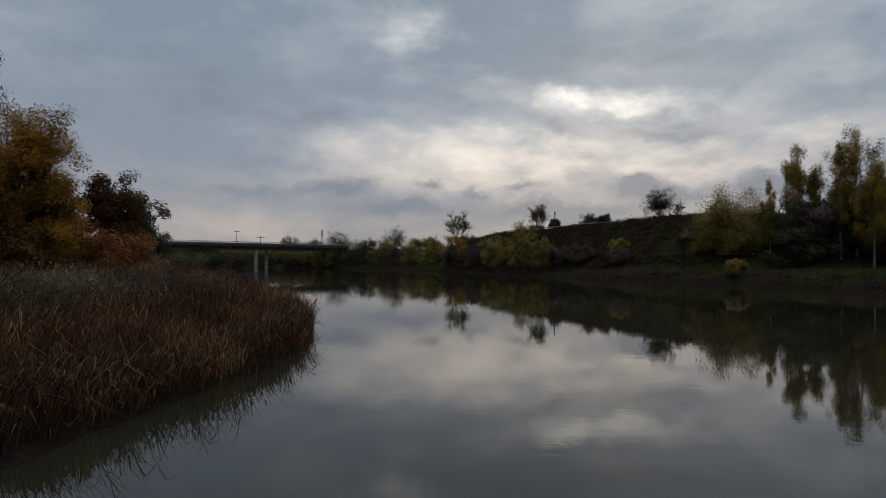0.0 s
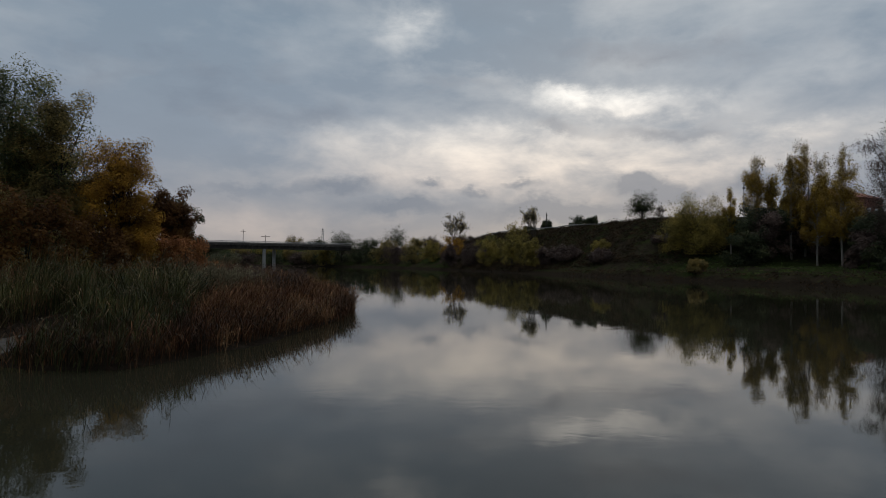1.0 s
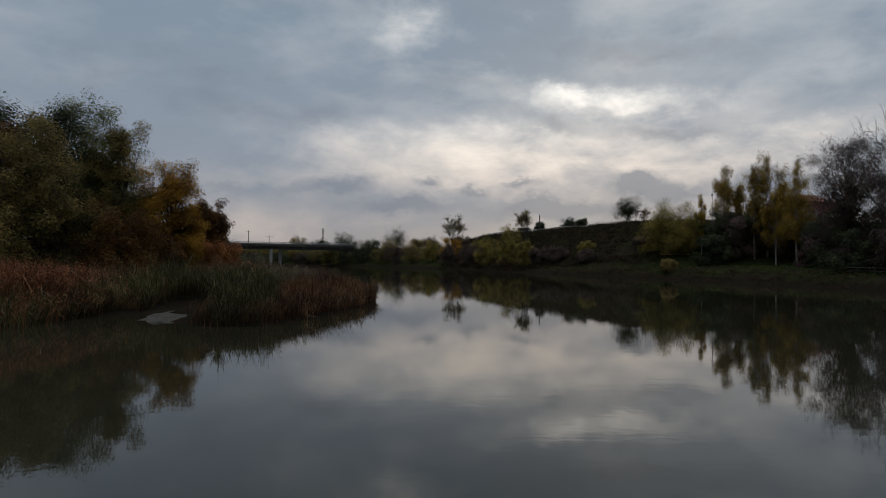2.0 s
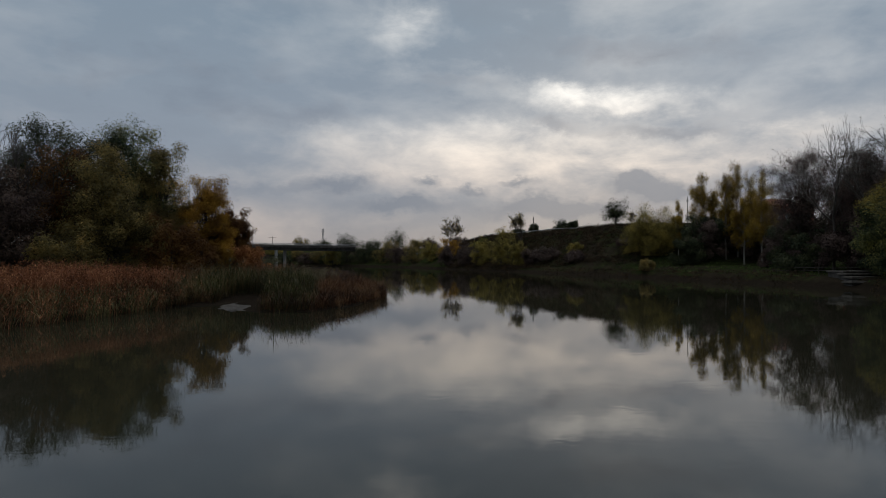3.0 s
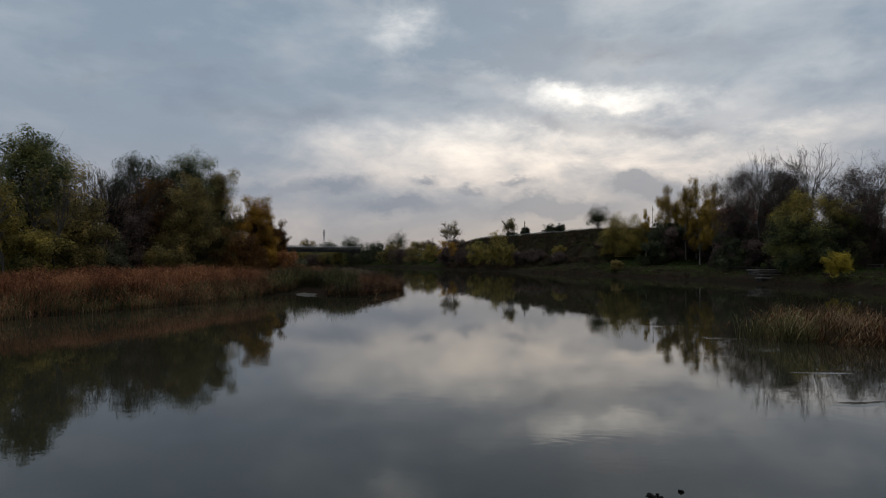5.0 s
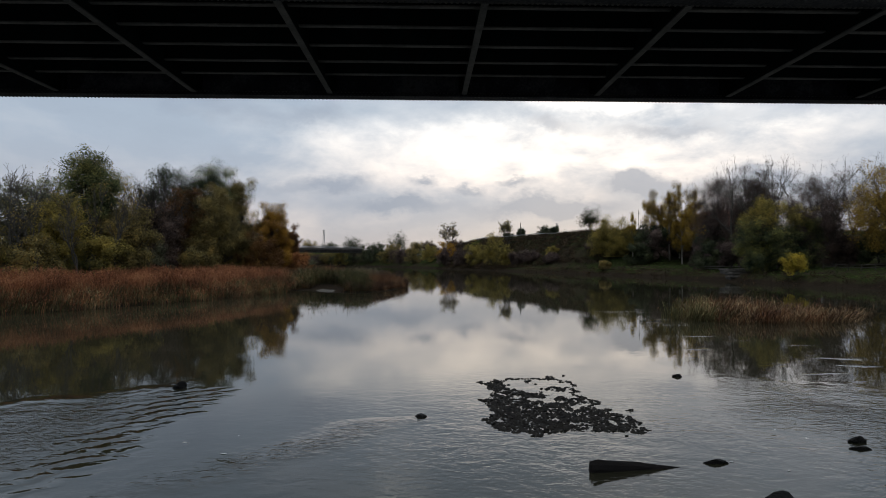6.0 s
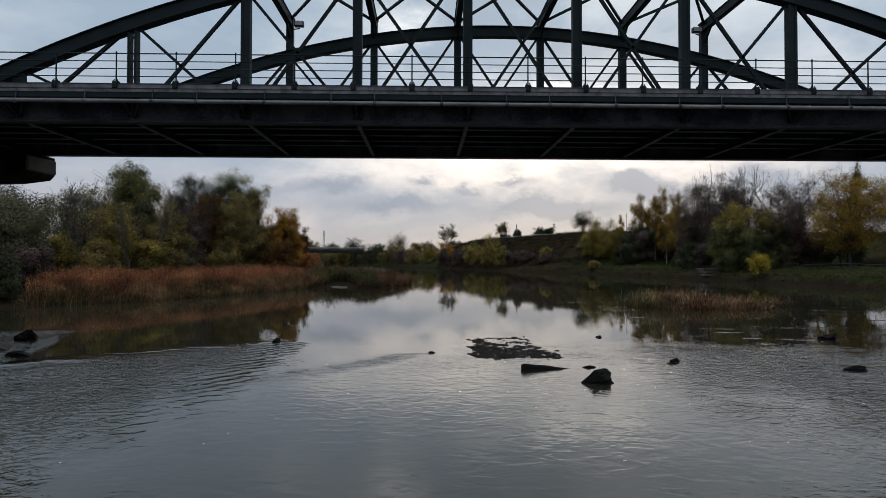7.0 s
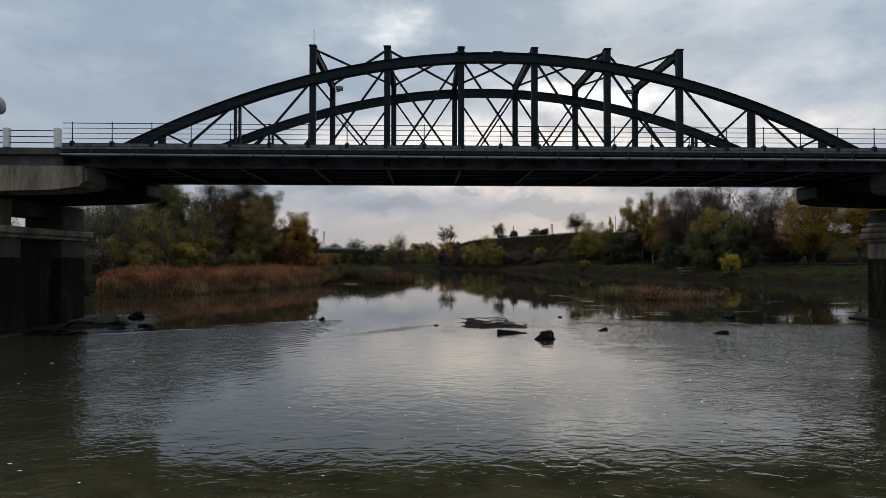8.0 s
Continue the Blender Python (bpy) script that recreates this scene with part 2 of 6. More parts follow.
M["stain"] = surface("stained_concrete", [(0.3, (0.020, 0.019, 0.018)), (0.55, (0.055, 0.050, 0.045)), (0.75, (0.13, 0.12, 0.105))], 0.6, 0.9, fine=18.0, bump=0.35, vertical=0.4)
M["far_concrete"] = surface("grey_concrete", [(0.3, (0.20, 0.20, 0.19)), (0.55, (0.29, 0.285, 0.27)), (0.75, (0.36, 0.355, 0.34))], 0.15, 0.85, bump=0.1, vertical=0.3)
M["mound"] = surface("muddy_stone", [(0.3, (0.012, 0.010, 0.008)), (0.55, (0.034, 0.027, 0.020)), (0.75, (0.070, 0.056, 0.042))], 2.2, 0.8, fine=14.0, bump=1.0, distance=0.08)
M["rock"] = surface("wet_rock", [(0.3, (0.003, 0.003, 0.003)), (0.55, (0.007, 0.0065, 0.006)), (0.75, (0.022, 0.019, 0.017))], 1.6, 0.5, fine=11.0, bump=1.0, distance=0.06, spec=0.06, each=0.1)
M["wood"] = surface("wet_timber", [(0.3, (0.004, 0.0035, 0.003)), (0.6, (0.010, 0.008, 0.007)), (0.8, (0.03, 0.024, 0.02))], 2.2, 0.75, fine=9.0, bump=0.7, spec=0.15)
M["fence"] = surface("weathered_fence_wood", [(0.3, (0.028, 0.025, 0.020)), (0.6, (0.055, 0.049, 0.041)), (0.8, (0.09, 0.082, 0.071))], 2.0, 0.9, bump=0.2)
M["sand"] = surface("river_sand", [(0.35, (0.018, 0.015, 0.012)), (0.52, (0.045, 0.039, 0.031)), (0.7, (0.10, 0.09, 0.073))], 1.6, 0.9, bump=0.3)
M["brick"] = surface("red_brick_wall", [(0.3, (0.13, 0.045, 0.03)), (0.6, (0.19, 0.07, 0.048)), (0.8, (0.24, 0.10, 0.07))], 0.7, 0.9, bump=0.2)
M["tile"] = surface("red_roof_tile", [(0.3, (0.12, 0.04, 0.026)), (0.6, (0.19, 0.065, 0.04)), (0.8, (0.24, 0.095, 0.06))], 0.9, 0.85, bump=0.3)
M["white"] = surface("white_paint", [(0.3, (0.50, 0.50, 0.49)), (0.6, (0.68, 0.68, 0.66)), (0.8, (0.76, 0.76, 0.74))], 1.5, 0.7, bump=0.1)
M["asphalt"] = surface("asphalt", [(0.3, (0.035, 0.035, 0.036)), (0.7, (0.065, 0.064, 0.062))], 1.0, 0.9)
M["steel"] = surface("galvanised_steel", [(0.3, (0.17, 0.175, 0.18)), (0.7, (0.32, 0.325, 0.33))], 1.0, 0.5, metal=0.4, bump=0.05)
M["glass"] = surface("lamp_glass", [(0.3, (0.30, 0.32, 0.33)), (0.7, (0.45, 0.47, 0.48))], 3.0, 0.15, bump=0.0)


def ground_material():
    m, N, b, out = material("bank_ground")
    p = place(N)
    big = N.noise(p, 0.09, 5.0, 0.6, 0.5)
    mid = N.noise(p, 0.7, 5.0, 0.65, 0.3)
    fine = N.noise(p, 6.0, 4.0, 0.7)
    grass = N.ramp(N.m("ADD", N.m("MULTIPLY", mid, 0.55), N.m("MULTIPLY", fine, 0.45)), [(0.3, (0.012, 0.015, 0.007)), (0.5, (0.022, 0.030, 0.010)), (0.7, (0.045, 0.055, 0.017))])
    scrub = N.ramp(N.m("ADD", N.m("MULTIPLY", mid, 0.5), N.m("MULTIPLY", fine, 0.5)), [(0.3, (0.013, 0.011, 0.008)), (0.5, (0.028, 0.023, 0.016)), (0.72, (0.055, 0.043, 0.028))])
    col = N.mix(N.ramp(N.m("ADD", N.m("MULTIPLY", big, 0.7), N.m("MULTIPLY", mid, 0.3)), [(0.44, 0.0), (0.56, 1.0)]), scrub, grass)
    # bare mud along the waterline
    mud = N.ramp(N.m("ADD", N.m("MULTIPLY", fine, 0.6), N.m("MULTIPLY", mid, 0.4)), [(0.3, (0.010, 0.008, 0.006)), (0.55, (0.024, 0.019, 0.014)), (0.75, (0.05, 0.04, 0.03))])
    level = N.m("ADD", N.sep(p)[2], N.m("MULTIPLY", N.m("SUBTRACT", mid, 0.5), 1.0))
    col = N.mix(N.ramp(level, [(0.55, 0.0), (0.95, 1.0)]), mud, col)
    N.put(b.inputs["Base Color"], col)
    b.inputs["Roughness"].default_value = 0.95
    b.inputs["Specular IOR Level"].default_value = 0.0
    bumped(N, b, N.m("ADD", fine, mid), 0.8, 0.15)
    return m


def water_material():
    """Silty river water: nearly a mirror where it is deep and slow, broken by ripples in the shallows at the old bridge."""
    m, N, b, out = material("river_water")
    p = place(N)
    x, y, z = N.sep(p)
    murk = N.noise(p, 0.06, 3.0, 0.5)
    deep = N.ramp(murk, [(0.3, (0.020, 0.020, 0.012)), (0.7, (0.028, 0.027, 0.017))])
    # below the riffle the weedy bed shows through
    bed = N.ramp(N.noise(N.scaled(p, (0.6, 1.0, 1.0)), 0.9, 5.0, 0.65, 0.8), [(0.32, (0.022, 0.021, 0.010)), (0.5, (0.050, 0.045, 0.022)), (0.68, (0.082, 0.070, 0.034))])
    shallow = N.ramp(N.m("MULTIPLY", N.m("ADD", N.m("ADD", y, N.m("MULTIPLY", murk, 6.0)), 11.0), -0.05), [(0.0, 0.0), (0.7, 1.0)])
    N.put(b.inputs["Base Color"], N.mix(shallow, deep, bed))
    b.inputs["Roughness"].default_value = 0.012
    b.inputs["IOR"].default_value = 1.42
    b.inputs["Specular IOR Level"].default_value = 0.5
    # ripples: broken water on both sides of the riffle, a gentle swell between, calm upstream
    w3 = N.noise(N.scaled(p, (1.0, 1.6, 1.0)), 0.25, 2.0, 0.5)
    jit = N.m("MULTIPLY", N.m("SUBTRACT", N.noise(p, 0.45, 3.0, 0.6), 0.5), 3.2)

    def step(v, a, b):
        return N.m("SMOOTH_MIN", N.m("MAXIMUM", N.m("DIVIDE", N.m("SUBTRACT", v, a), b - a), 0.0), 1.0, 0.2)

    outl = N.m("ADD", N.m("SUBTRACT", -9.7, x), N.m("MULTIPLY", jit, 0.7))
    lefttop = N.m("ADD", N.m("SUBTRACT", N.m("SUBTRACT", 8.2, y), N.m("MULTIPLY", N.m("MAXIMUM", N.m("SUBTRACT", -11.0, x), 0.0), 0.75)), N.m("MULTIPLY", jit, 1.3))
    left = N.m("MULTIPLY", step(outl, 0.3, 2.3), step(lefttop, -1.0, 2.4))
    outr = N.m("ADD", N.m("SUBTRACT", x, N.m("ADD", 5.0, N.m("MULTIPLY", y, 0.06))), jit)
    righttop = N.m("ADD", N.m("SUBTRACT", N.m("SUBTRACT", 8.6, y), N.m("MULTIPLY", N.m("SUBTRACT", x, 5.5), 0.30)), N.m("MULTIPLY", jit, 1.6))
    right = N.m("MULTIPLY", step(outr, -1.5, 3.0), step(righttop, -1.2, 3.0))
    below = step(N.m("SUBTRACT", 5.5, N.m("ADD", y, jit)), 0.0, 5.0)
    # ruffled shallows round the stones at the pier's foot
    eddy = N.m("MULTIPLY", step(N.m("ADD", N.m("SUBTRACT", N.m("SUBTRACT", -18.8, x), N.m("MULTIPLY", y, 0.31)), N.m("MULTIPLY", jit, 0.3)), 0.0, 0.7), N.m("MULTIPLY", step(N.m("ADD", N.m("SUBTRACT", 13.6, y), N.m("MULTIPLY", jit, 0.5)), 0.0, 1.0), step(x, -31.0, -28.0)))
    # a streak trailing from the flat rock in mid-river
    o2 = N.m("DIVIDE", N.m("ADD", N.m("ADD", x, 3.3), N.m("ADD", N.m("MULTIPLY", N.m("SUBTRACT", 4.5, y), 0.95), N.m("MULTIPLY", jit, 0.5))), 0.8)
    streak = N.m("MULTIPLY", N.m("POWER", 2.718, N.m("MULTIPLY", N.m("MULTIPLY", o2, o2), -1.0)), N.m("MULTIPLY", step(N.m("SUBTRACT", 4.5, y), 0.0, 0.6), step(y, -4.0, 2.0)))
    w1 = N.noise(N.scaled(p, (0.85, 1.2, 1.0)), 1.7, 1.5, 0.5, 1.0)
    w2 = N.noise(N.scaled(p, (0.75, 1.1, 1.0)), 5.2, 2.5, 0.62, 0.8)
    patch = N.ramp(N.noise(p, 0.16, 3.0, 0.6, 0.5), [(0.34, 0.3), (0.64, 1.3)])
    broken = N.m("MAXIMUM", N.m("MAXIMUM", N.m("MAXIMUM", left, eddy), right), N.m("MULTIPLY", streak, 0.75))
    # the current breaks around the gravel bar
    gx, gy = N.m("DIVIDE", N.m("SUBTRACT", x, 0.6), 4.2), N.m("DIVIDE", N.m("SUBTRACT", y, 3.2), 4.4)
    around = N.m("POWER", 2.718, N.m("MULTIPLY", N.m("ADD", N.m("MULTIPLY", gx, gx), N.m("MULTIPLY", gy, gy)), -1.0))
    broken = N.m("MAXIMUM", broken, N.m("MULTIPLY", around, 0.42))
    # the broken water calms down further downstream
    broken = N.m("MULTIPLY", broken, N.m("ADD", 0.30, N.m("MULTIPLY", step(y, -24.0, -6.0), 0.70)))
    # short glinting patches of current above the riffle, round the islet
    spot = N.ramp(N.noise(N.scaled(p, (0.35, 1.0, 1.0)), 0.55, 2.0, 0.5), [(0.60, 0.0), (0.68, 1.0)])
    spot = N.m("MULTIPLY", spot, N.m("MULTIPLY", step(x, 7.0, 11.0), N.m("MULTIPLY", step(y, 4.0, 9.0), step(N.m("SUBTRACT", 40.0, y), 0.0, 12.0))))
    rough = N.m("MULTIPLY", N.m("ADD", N.m("ADD", N.m("MULTIPLY", broken, 1.0), N.m("ADD", N.m("MULTIPLY", below, 0.075), N.m("MULTIPLY", spot, 0.4))), 0.012), patch)
    swell = N.m("ADD", N.m("MULTIPLY", below, 0.10), 0.013)
    h = N.m("ADD", N.m("MULTIPLY", N.m("ADD", N.m("MULTIPLY", w1, 0.55), N.m("MULTIPLY", w2, 0.60)), rough), N.m("MULTIPLY", N.m("ADD", N.m("MULTIPLY", w1, 1.0), N.m("ADD", N.m("MULTIPLY", w3, 1.2), N.m("MULTIPLY", w2, 0.04))), swell))
    # a smooth standing ridge where the current starts to break on the pier's side
    ridge = N.m("DIVIDE", N.m("SUBTRACT", lefttop, N.m("MULTIPLY", jit, 0.6)), 0.8)
    ridge = N.m("MULTIPLY", N.m("POWER", 2.718, N.m("MULTIPLY", N.m("MULTIPLY", ridge, ridge), -1.0)), N.m("MULTIPLY", step(outl, 1.0, 3.0), N.ramp(w3, [(0.42, 0.0), (0.58, 1.0)])))
    h = N.m("ADD", h, N.m("MULTIPLY", ridge, 1.1))

    # wavelets that run along the edge of the broken water below one stone
    down = N.m("SUBTRACT", 8.0, y)
    a = N.m("DIVIDE", N.m("SUBTRACT", outl, 0.6), 0.75)
    train = N.m("MULTIPLY", N.m("SINE", N.m("ADD", N.m("MULTIPLY", N.m("ADD", N.m("MULTIPLY", down, 0.8), N.m("MULTIPLY", x, 0.75)), 9.0), N.m("MULTIPLY", N.m("ADD", w1, w3), 7.0))), N.m("POWER", 2.718, N.m("MULTIPLY", N.m("MULTIPLY", a, a), -1.0)))
    fade = N.ramp(N.m("DIVIDE", down, 18.0), [(0.0, 0.0), (0.03, 1.0), (0.6, 0.7), (1.0, 0.0)])
    h = N.m("ADD", h, N.m("MULTIPLY", N.m("MULTIPLY", N.m("MULTIPLY", train, fade), patch), 0.26))
    n = N.add("ShaderNodeBump")
    n.inputs["Strength"].default_value = 1.0
    n.inputs["Distance"].default_value = 0.058
    N.put(n.inputs["Height"], h)
    N.put(b.inputs["Normal"], n.outputs[0])
    return m


M["ground"] = ground_material()
M["water"] = water_material()

# ---------------------------------------------------------------- mesh helpers


def mesh_of(name, verts, faces, mat, smooth=False):
    me = bpy.data.meshes.new(name)
    verts = np.asarray(verts, dtype=np.float32).reshape(-1, 3)
    if isinstance(faces, np.ndarray):
        k = faces.shape[1]
        me.vertices.add(len(verts))
        me.vertices.foreach_set("co", verts.ravel())
        me.loops.add(faces.size)
        me.loops.foreach_set("vertex_index", faces.astype(np.int32).ravel())
        me.polygons.add(len(faces))
        me.polygons.foreach_set("loop_start", np.arange(0, faces.size, k, dtype=np.int32))
        me.polygons.foreach_set("loop_total", np.full(len(faces), k, dtype=np.int32))
        me.update(calc_edges=True)
    else:
        me.from_pydata(verts.tolist(), [], faces)
    if smooth:
        me.polygons.foreach_set("use_smooth", np.ones(len(me.polygons), dtype=bool))
    me.materials.append(mat)
    me.validate()
    return me


def part_mesh(name, me, parent, label=""):
    ob = new(name, me)
    ob.parent = parent
    if label:
        ob["label"] = label
    return ob


def part(name, bm, mat, parent, label="", smooth=False):
    me = bpy.data.meshes.new(name)
    bm.to_mesh(me)
    bm.free()
    me.materials.append(mat)
    if smooth:
        me.polygons.foreach_set("use_smooth", np.ones(len(me.polygons), dtype=bool))
    return part_mesh(name, me, parent, label)


def thing(name, at, label, category, group="", kind=""):
    ob = new(name)
    ob.location = at
    ob.empty_display_size = 0.3
    return tagged(ob, label, category, group, kind)


def box(bm, lo, hi, bevel=0.0):
    """A box between two corners."""
    vs = [bm.verts.new((x, y, z)) for x in (lo[0], hi[0]) for y in (lo[1], hi[1]) for z in (lo[2], hi[2])]
    fs = [bm.faces.new([vs[i] for i in f]) for f in ((0, 1, 3, 2), (4, 6, 7, 5), (0, 4, 5, 1), (2, 3, 7, 6), (0, 2, 6, 4), (1, 5, 7, 3))]
    if bevel:
        es = list({e for f in fs for e in f.edges})
        bmesh.ops.bevel(bm, geom=es, offset=bevel, segments=1, affect="EDGES")
    return vs


def bar(bm, a, b, w, h, up=(0, 0, 1)):
    """A straight bar of section w by h from a to b."""
    a, b, up = Vector(a), Vector(b), Vector(up)
    d = (b - a).normalized()
    s = d.cross(up)
    if s.length < 1e-4:
        s = d.cross(Vector((1, 0, 0)))
    s.normalize()
    t = s.cross(d)
    ring = [(-w / 2, -h / 2), (w / 2, -h / 2), (w / 2, h / 2), (-w / 2, h / 2)]
    va = [bm.verts.new(a + s * i + t * j) for i, j in ring]
    vb = [bm.verts.new(b + s * i + t * j) for i, j in ring]
    bm.faces.new(va[::-1])
    bm.faces.new(vb)
    for i in range(4):
        bm.faces.new((va[i], va[(i + 1) % 4], vb[(i + 1) % 4], vb[i]))


def rod(bm, a, b, r0, r1=None, n=8):
    """A round bar from a to b."""
    r1 = r0 if r1 is None else r1
    a, b = Vector(a), Vector(b)
    d = (b - a).normalized()
    s = d.orthogonal().normalized()
    t = d.cross(s)
    ra = [bm.verts.new(a + (s * math.cos(6.2832 * i / n) + t * math.sin(6.2832 * i / n)) * r0) for i in range(n)]
    rb = [bm.verts.new(b + (s * math.cos(6.2832 * i / n) + t * math.sin(6.2832 * i / n)) * r1) for i in range(n)]
    bm.faces.new(ra[::-1])
    bm.faces.new(rb)
    for i in range(n):
        bm.faces.new((ra[i], ra[(i + 1) % n], rb[(i + 1) % n], rb[i]))


# ---------------------------------------------------------------- the lie of the land
RIVER = np.array([(62, -700), (62, -60), (62, 10), (59, 55), (56.5, 78), (53.5, 97), (51.8, 112), (49.5, 128), (46, 142), (41, 158), (31, 184), (22, 212), (9, 247), (-6, 285), (-26, 322),
                  (-62, 347), (-140, 366), (-420, 390), (-900, 380), (-900, 330), (-420, 335), (-150, 312), (-105, 285), (-66, 222), (-40, 158), (-27, 126), (-14, 107), (-9.5, 96), (-6.8, 87),
                  (-6.0, 80), (-6.1, 76), (-7.1, 71.5), (-8.3, 66.3), (-10.0, 62.3), (-12.5, 62.2), (-15, 64.5), (-17, 68.5), (-19.5, 69), (-21, 64), (-22.6, 57), (-24, 51), (-27, 45.5), (-30.5, 38), (-36, 31), (-45, 24), (-54, 10), (-58, -20), (-60, -700)], dtype=float)


def shore(px, py):
    """Signed distance to the river's edge: above zero on land."""
    px, py = np.asarray(px, float), np.asarray(py, float)
    best = np.full(px.shape, 1e9)
    inside = np.zeros(px.shape, bool)
    for (x0, y0), (x1, y1) in zip(RIVER, np.roll(RIVER, -1, axis=0)):
        dx, dy = x1 - x0, y1 - y0
        t = np.clip(((px - x0) * dx + (py - y0) * dy) / (dx * dx + dy * dy), 0, 1)
        best = np.minimum(best, np.hypot(px - x0 - t * dx, py - y0 - t * dy))
        cross = ((y0 > py) != (y1 > py)) & (px < dx * (py - y0) / (dy if dy else 1e-9) + x0)
        inside ^= cross
    return np.where(inside, -best, best)


def ss(a, b, x):
    t = np.clip((np.asarray(x, float) - a) / (b - a), 0, 1)
    return t * t * (3 - 2 * t)


def ripple(x, y):
    return (np.sin(x * 0.31 + 1.7 * np.sin(y * 0.17)) * np.cos(y * 0.27 + 1.3 * np.sin(x * 0.13)) + 0.5 * np.sin(x * 0.83 + y * 0.61) * np.cos(y * 0.77 - x * 0.29))


def land(x, y):
    """Height of the ground."""
    x, y = np.asarray(x, float), np.asarray(y, float)
    s = shore(x, y)
    rip = ripple(x, y)
    right = ss(-6, 6, x - np.interp(y, [-700, 60, 160, 250, 320, 345, 900], [0, 0, 0, -5, -70, -400, -900]))
    left = 0.15 + 0.5 * ss(0, 6, s) + 0.9 * ss(6, 40, s) + 0.12 * rip * ss(1, 6, s) + 6.0 * ss(60, 300, s)
    terrace = 1.5 * ss(0, 1.8, s) + 0.9 * ss(3.5, 14, s) + 2.6 * ss(14, 45, s) + 0.15 * rip * ss(1, 5, s) + 6 * ss(45, 150, s)
    hill = 1.0 * ss(0, 2.0, s) + 13.0 * ss(1.0, 25, s) + 0.3 * rip * ss(2, 8, s) * ss(40, 22, s)
    far = 1.0 * ss(0, 2, s) + 8.6 * ss(2, 30, s)
    k1 = ss(150, 186, y)
    k2 = ss(262, 330, y - 0.25 * x)
    r = terrace * (1 - k1) + hill * k1 * (1 - k2) + far * k1 * k2
    h = left * (1 - right) + r * right
    h = h + 7.0 * ss(500, 1500, np.hypot(x, y))
    return np.where(s > 0, h, -1.5 * ss(0, 6, -s) - 0.05)


def land1(x, y):
    return float(land(np.array([x]), np.array([y]))[0])


def spaced(lo, hi, fine_lo, fine_hi, step):
    a = list(np.arange(fine_lo, fine_hi + step / 2, step))
    d, v = step, fine_hi
    while v < hi:
        d *= 1.18
        v += d
        a.append(v)
    d, v = step, fine_lo
    while v > lo:
        d *= 1.18
        v -= d
        a.insert(0, v)
    return np.array(a)


def build_ground():
    xs = spaced(-4200, 4200, -112, 112, 2.0)
    ys = spaced(-1500, 4500, -60, 330, 2.0)
    X, Y = np.meshgrid(xs, ys)
    Z = land(X.ravel(), Y.ravel())
    n, k = len(xs), len(ys)
    i = np.arange(k - 1)[:, None] * n + np.arange(n - 1)[None, :]
    f = np.stack([i, i + 1, i + n + 1, i + n], -1).reshape(-1, 4)
    me = mesh_of("ground", np.stack([X.ravel(), Y.ravel(), Z], 1), f, M["ground"], True)
    tagged(new("ground", me), "river banks of dark scrubby earth and grass", "ground", kind="structure")
    v = [(-900, -700, 0), (70, -700, 0), (70, 400, 0), (-900, 400, 0)]
    tagged(new("water", mesh_of("water", v, [(0, 1, 2, 3)], M["water"])), "slow murky green river mirroring a cloudy sky", "river", kind="structure")


build_ground()

# ---------------------------------------------------------------- trees and shrubs
rng = np.random.default_rng(7)


def tubes(lines, sides=4):
    """Tapered tubes: each line is a list of (point, radius)."""
    V, F, base = [], [], 0
    ang = np.arange(sides) * 2 * np.pi / sides
    for line in lines:
        P = np.array([p for p, r in line], float)
        R = np.array([r for p, r in line], float)
        D = np.gradient(P, axis=0)
        D /= np.linalg.norm(D, axis=1)[:, None] + 1e-9
        ref = np.where(np.abs(D[:, 2:3]) > 0.9, np.array([[1.0, 0, 0]]), np.array([[0, 0, 1.0]]))
        S = np.cross(D, ref)
        S /= np.linalg.norm(S, axis=1)[:, None] + 1e-9
        T = np.cross(D, S)
        ring = P[:, None, :] + R[:, None, None] * (S[:, None, :] * np.cos(ang)[None, :, None] + T[:, None, :] * np.sin(ang)[None, :, None])
        V.append(ring.reshape(-1, 3))
        for i in range(len(P) - 1):
            a = base + i * sides + np.arange(sides)
            b = base + i * sides + (np.arange(sides) + 1) % sides
            F.append(np.stack([a, b, b + sides, a + sides], 1))
        base += len(P) * sides
    return np.concatenate(V), np.concatenate(F)


def leaf_quads(C, size, droop=0.0, facing=None):
    """One small leaf spray at each centre, turned along facing where that is given."""
    n = len(C)
    a = rng.normal(size=(n, 3))
    a[:, 2] -= droop
    if facing is not None:
        f = facing / (np.linalg.norm(facing, axis=1)[:, None] + 1e-6)
        a -= f * (a * f).sum(1)[:, None]
    a /= np.linalg.norm(a, axis=1)[:, None]
    b = rng.normal(size=(n, 3)) if facing is None else np.cross(f, a)
    b -= a * (a * b).sum(1)[:, None]
    b /= np.linalg.norm(b, axis=1)[:, None]
    s = size * rng.uniform(0.6, 1.35, n)[:, None]
    V = np.stack([C - a * s - b * s * 0.42, C - a * s * 0.5 + b * s * 0.55, C + a * s], 1).reshape(-1, 3)
    F = np.arange(3 * n).reshape(n, 3)
    return V, F


def curve(a, b, r0, r1, bend, n=5):
    a, b = np.asarray(a, float), np.asarray(b, float)
    off = rng.normal(size=3) * bend
    t = np.linspace(0, 1, n)
    return [(a + (b - a) * k + off * np.sin(np.pi * k) + np.array([0, 0, bend * 0.6 * np.sin(np.pi * k)]), r0 + (r1 - r0) * k) for k in t]


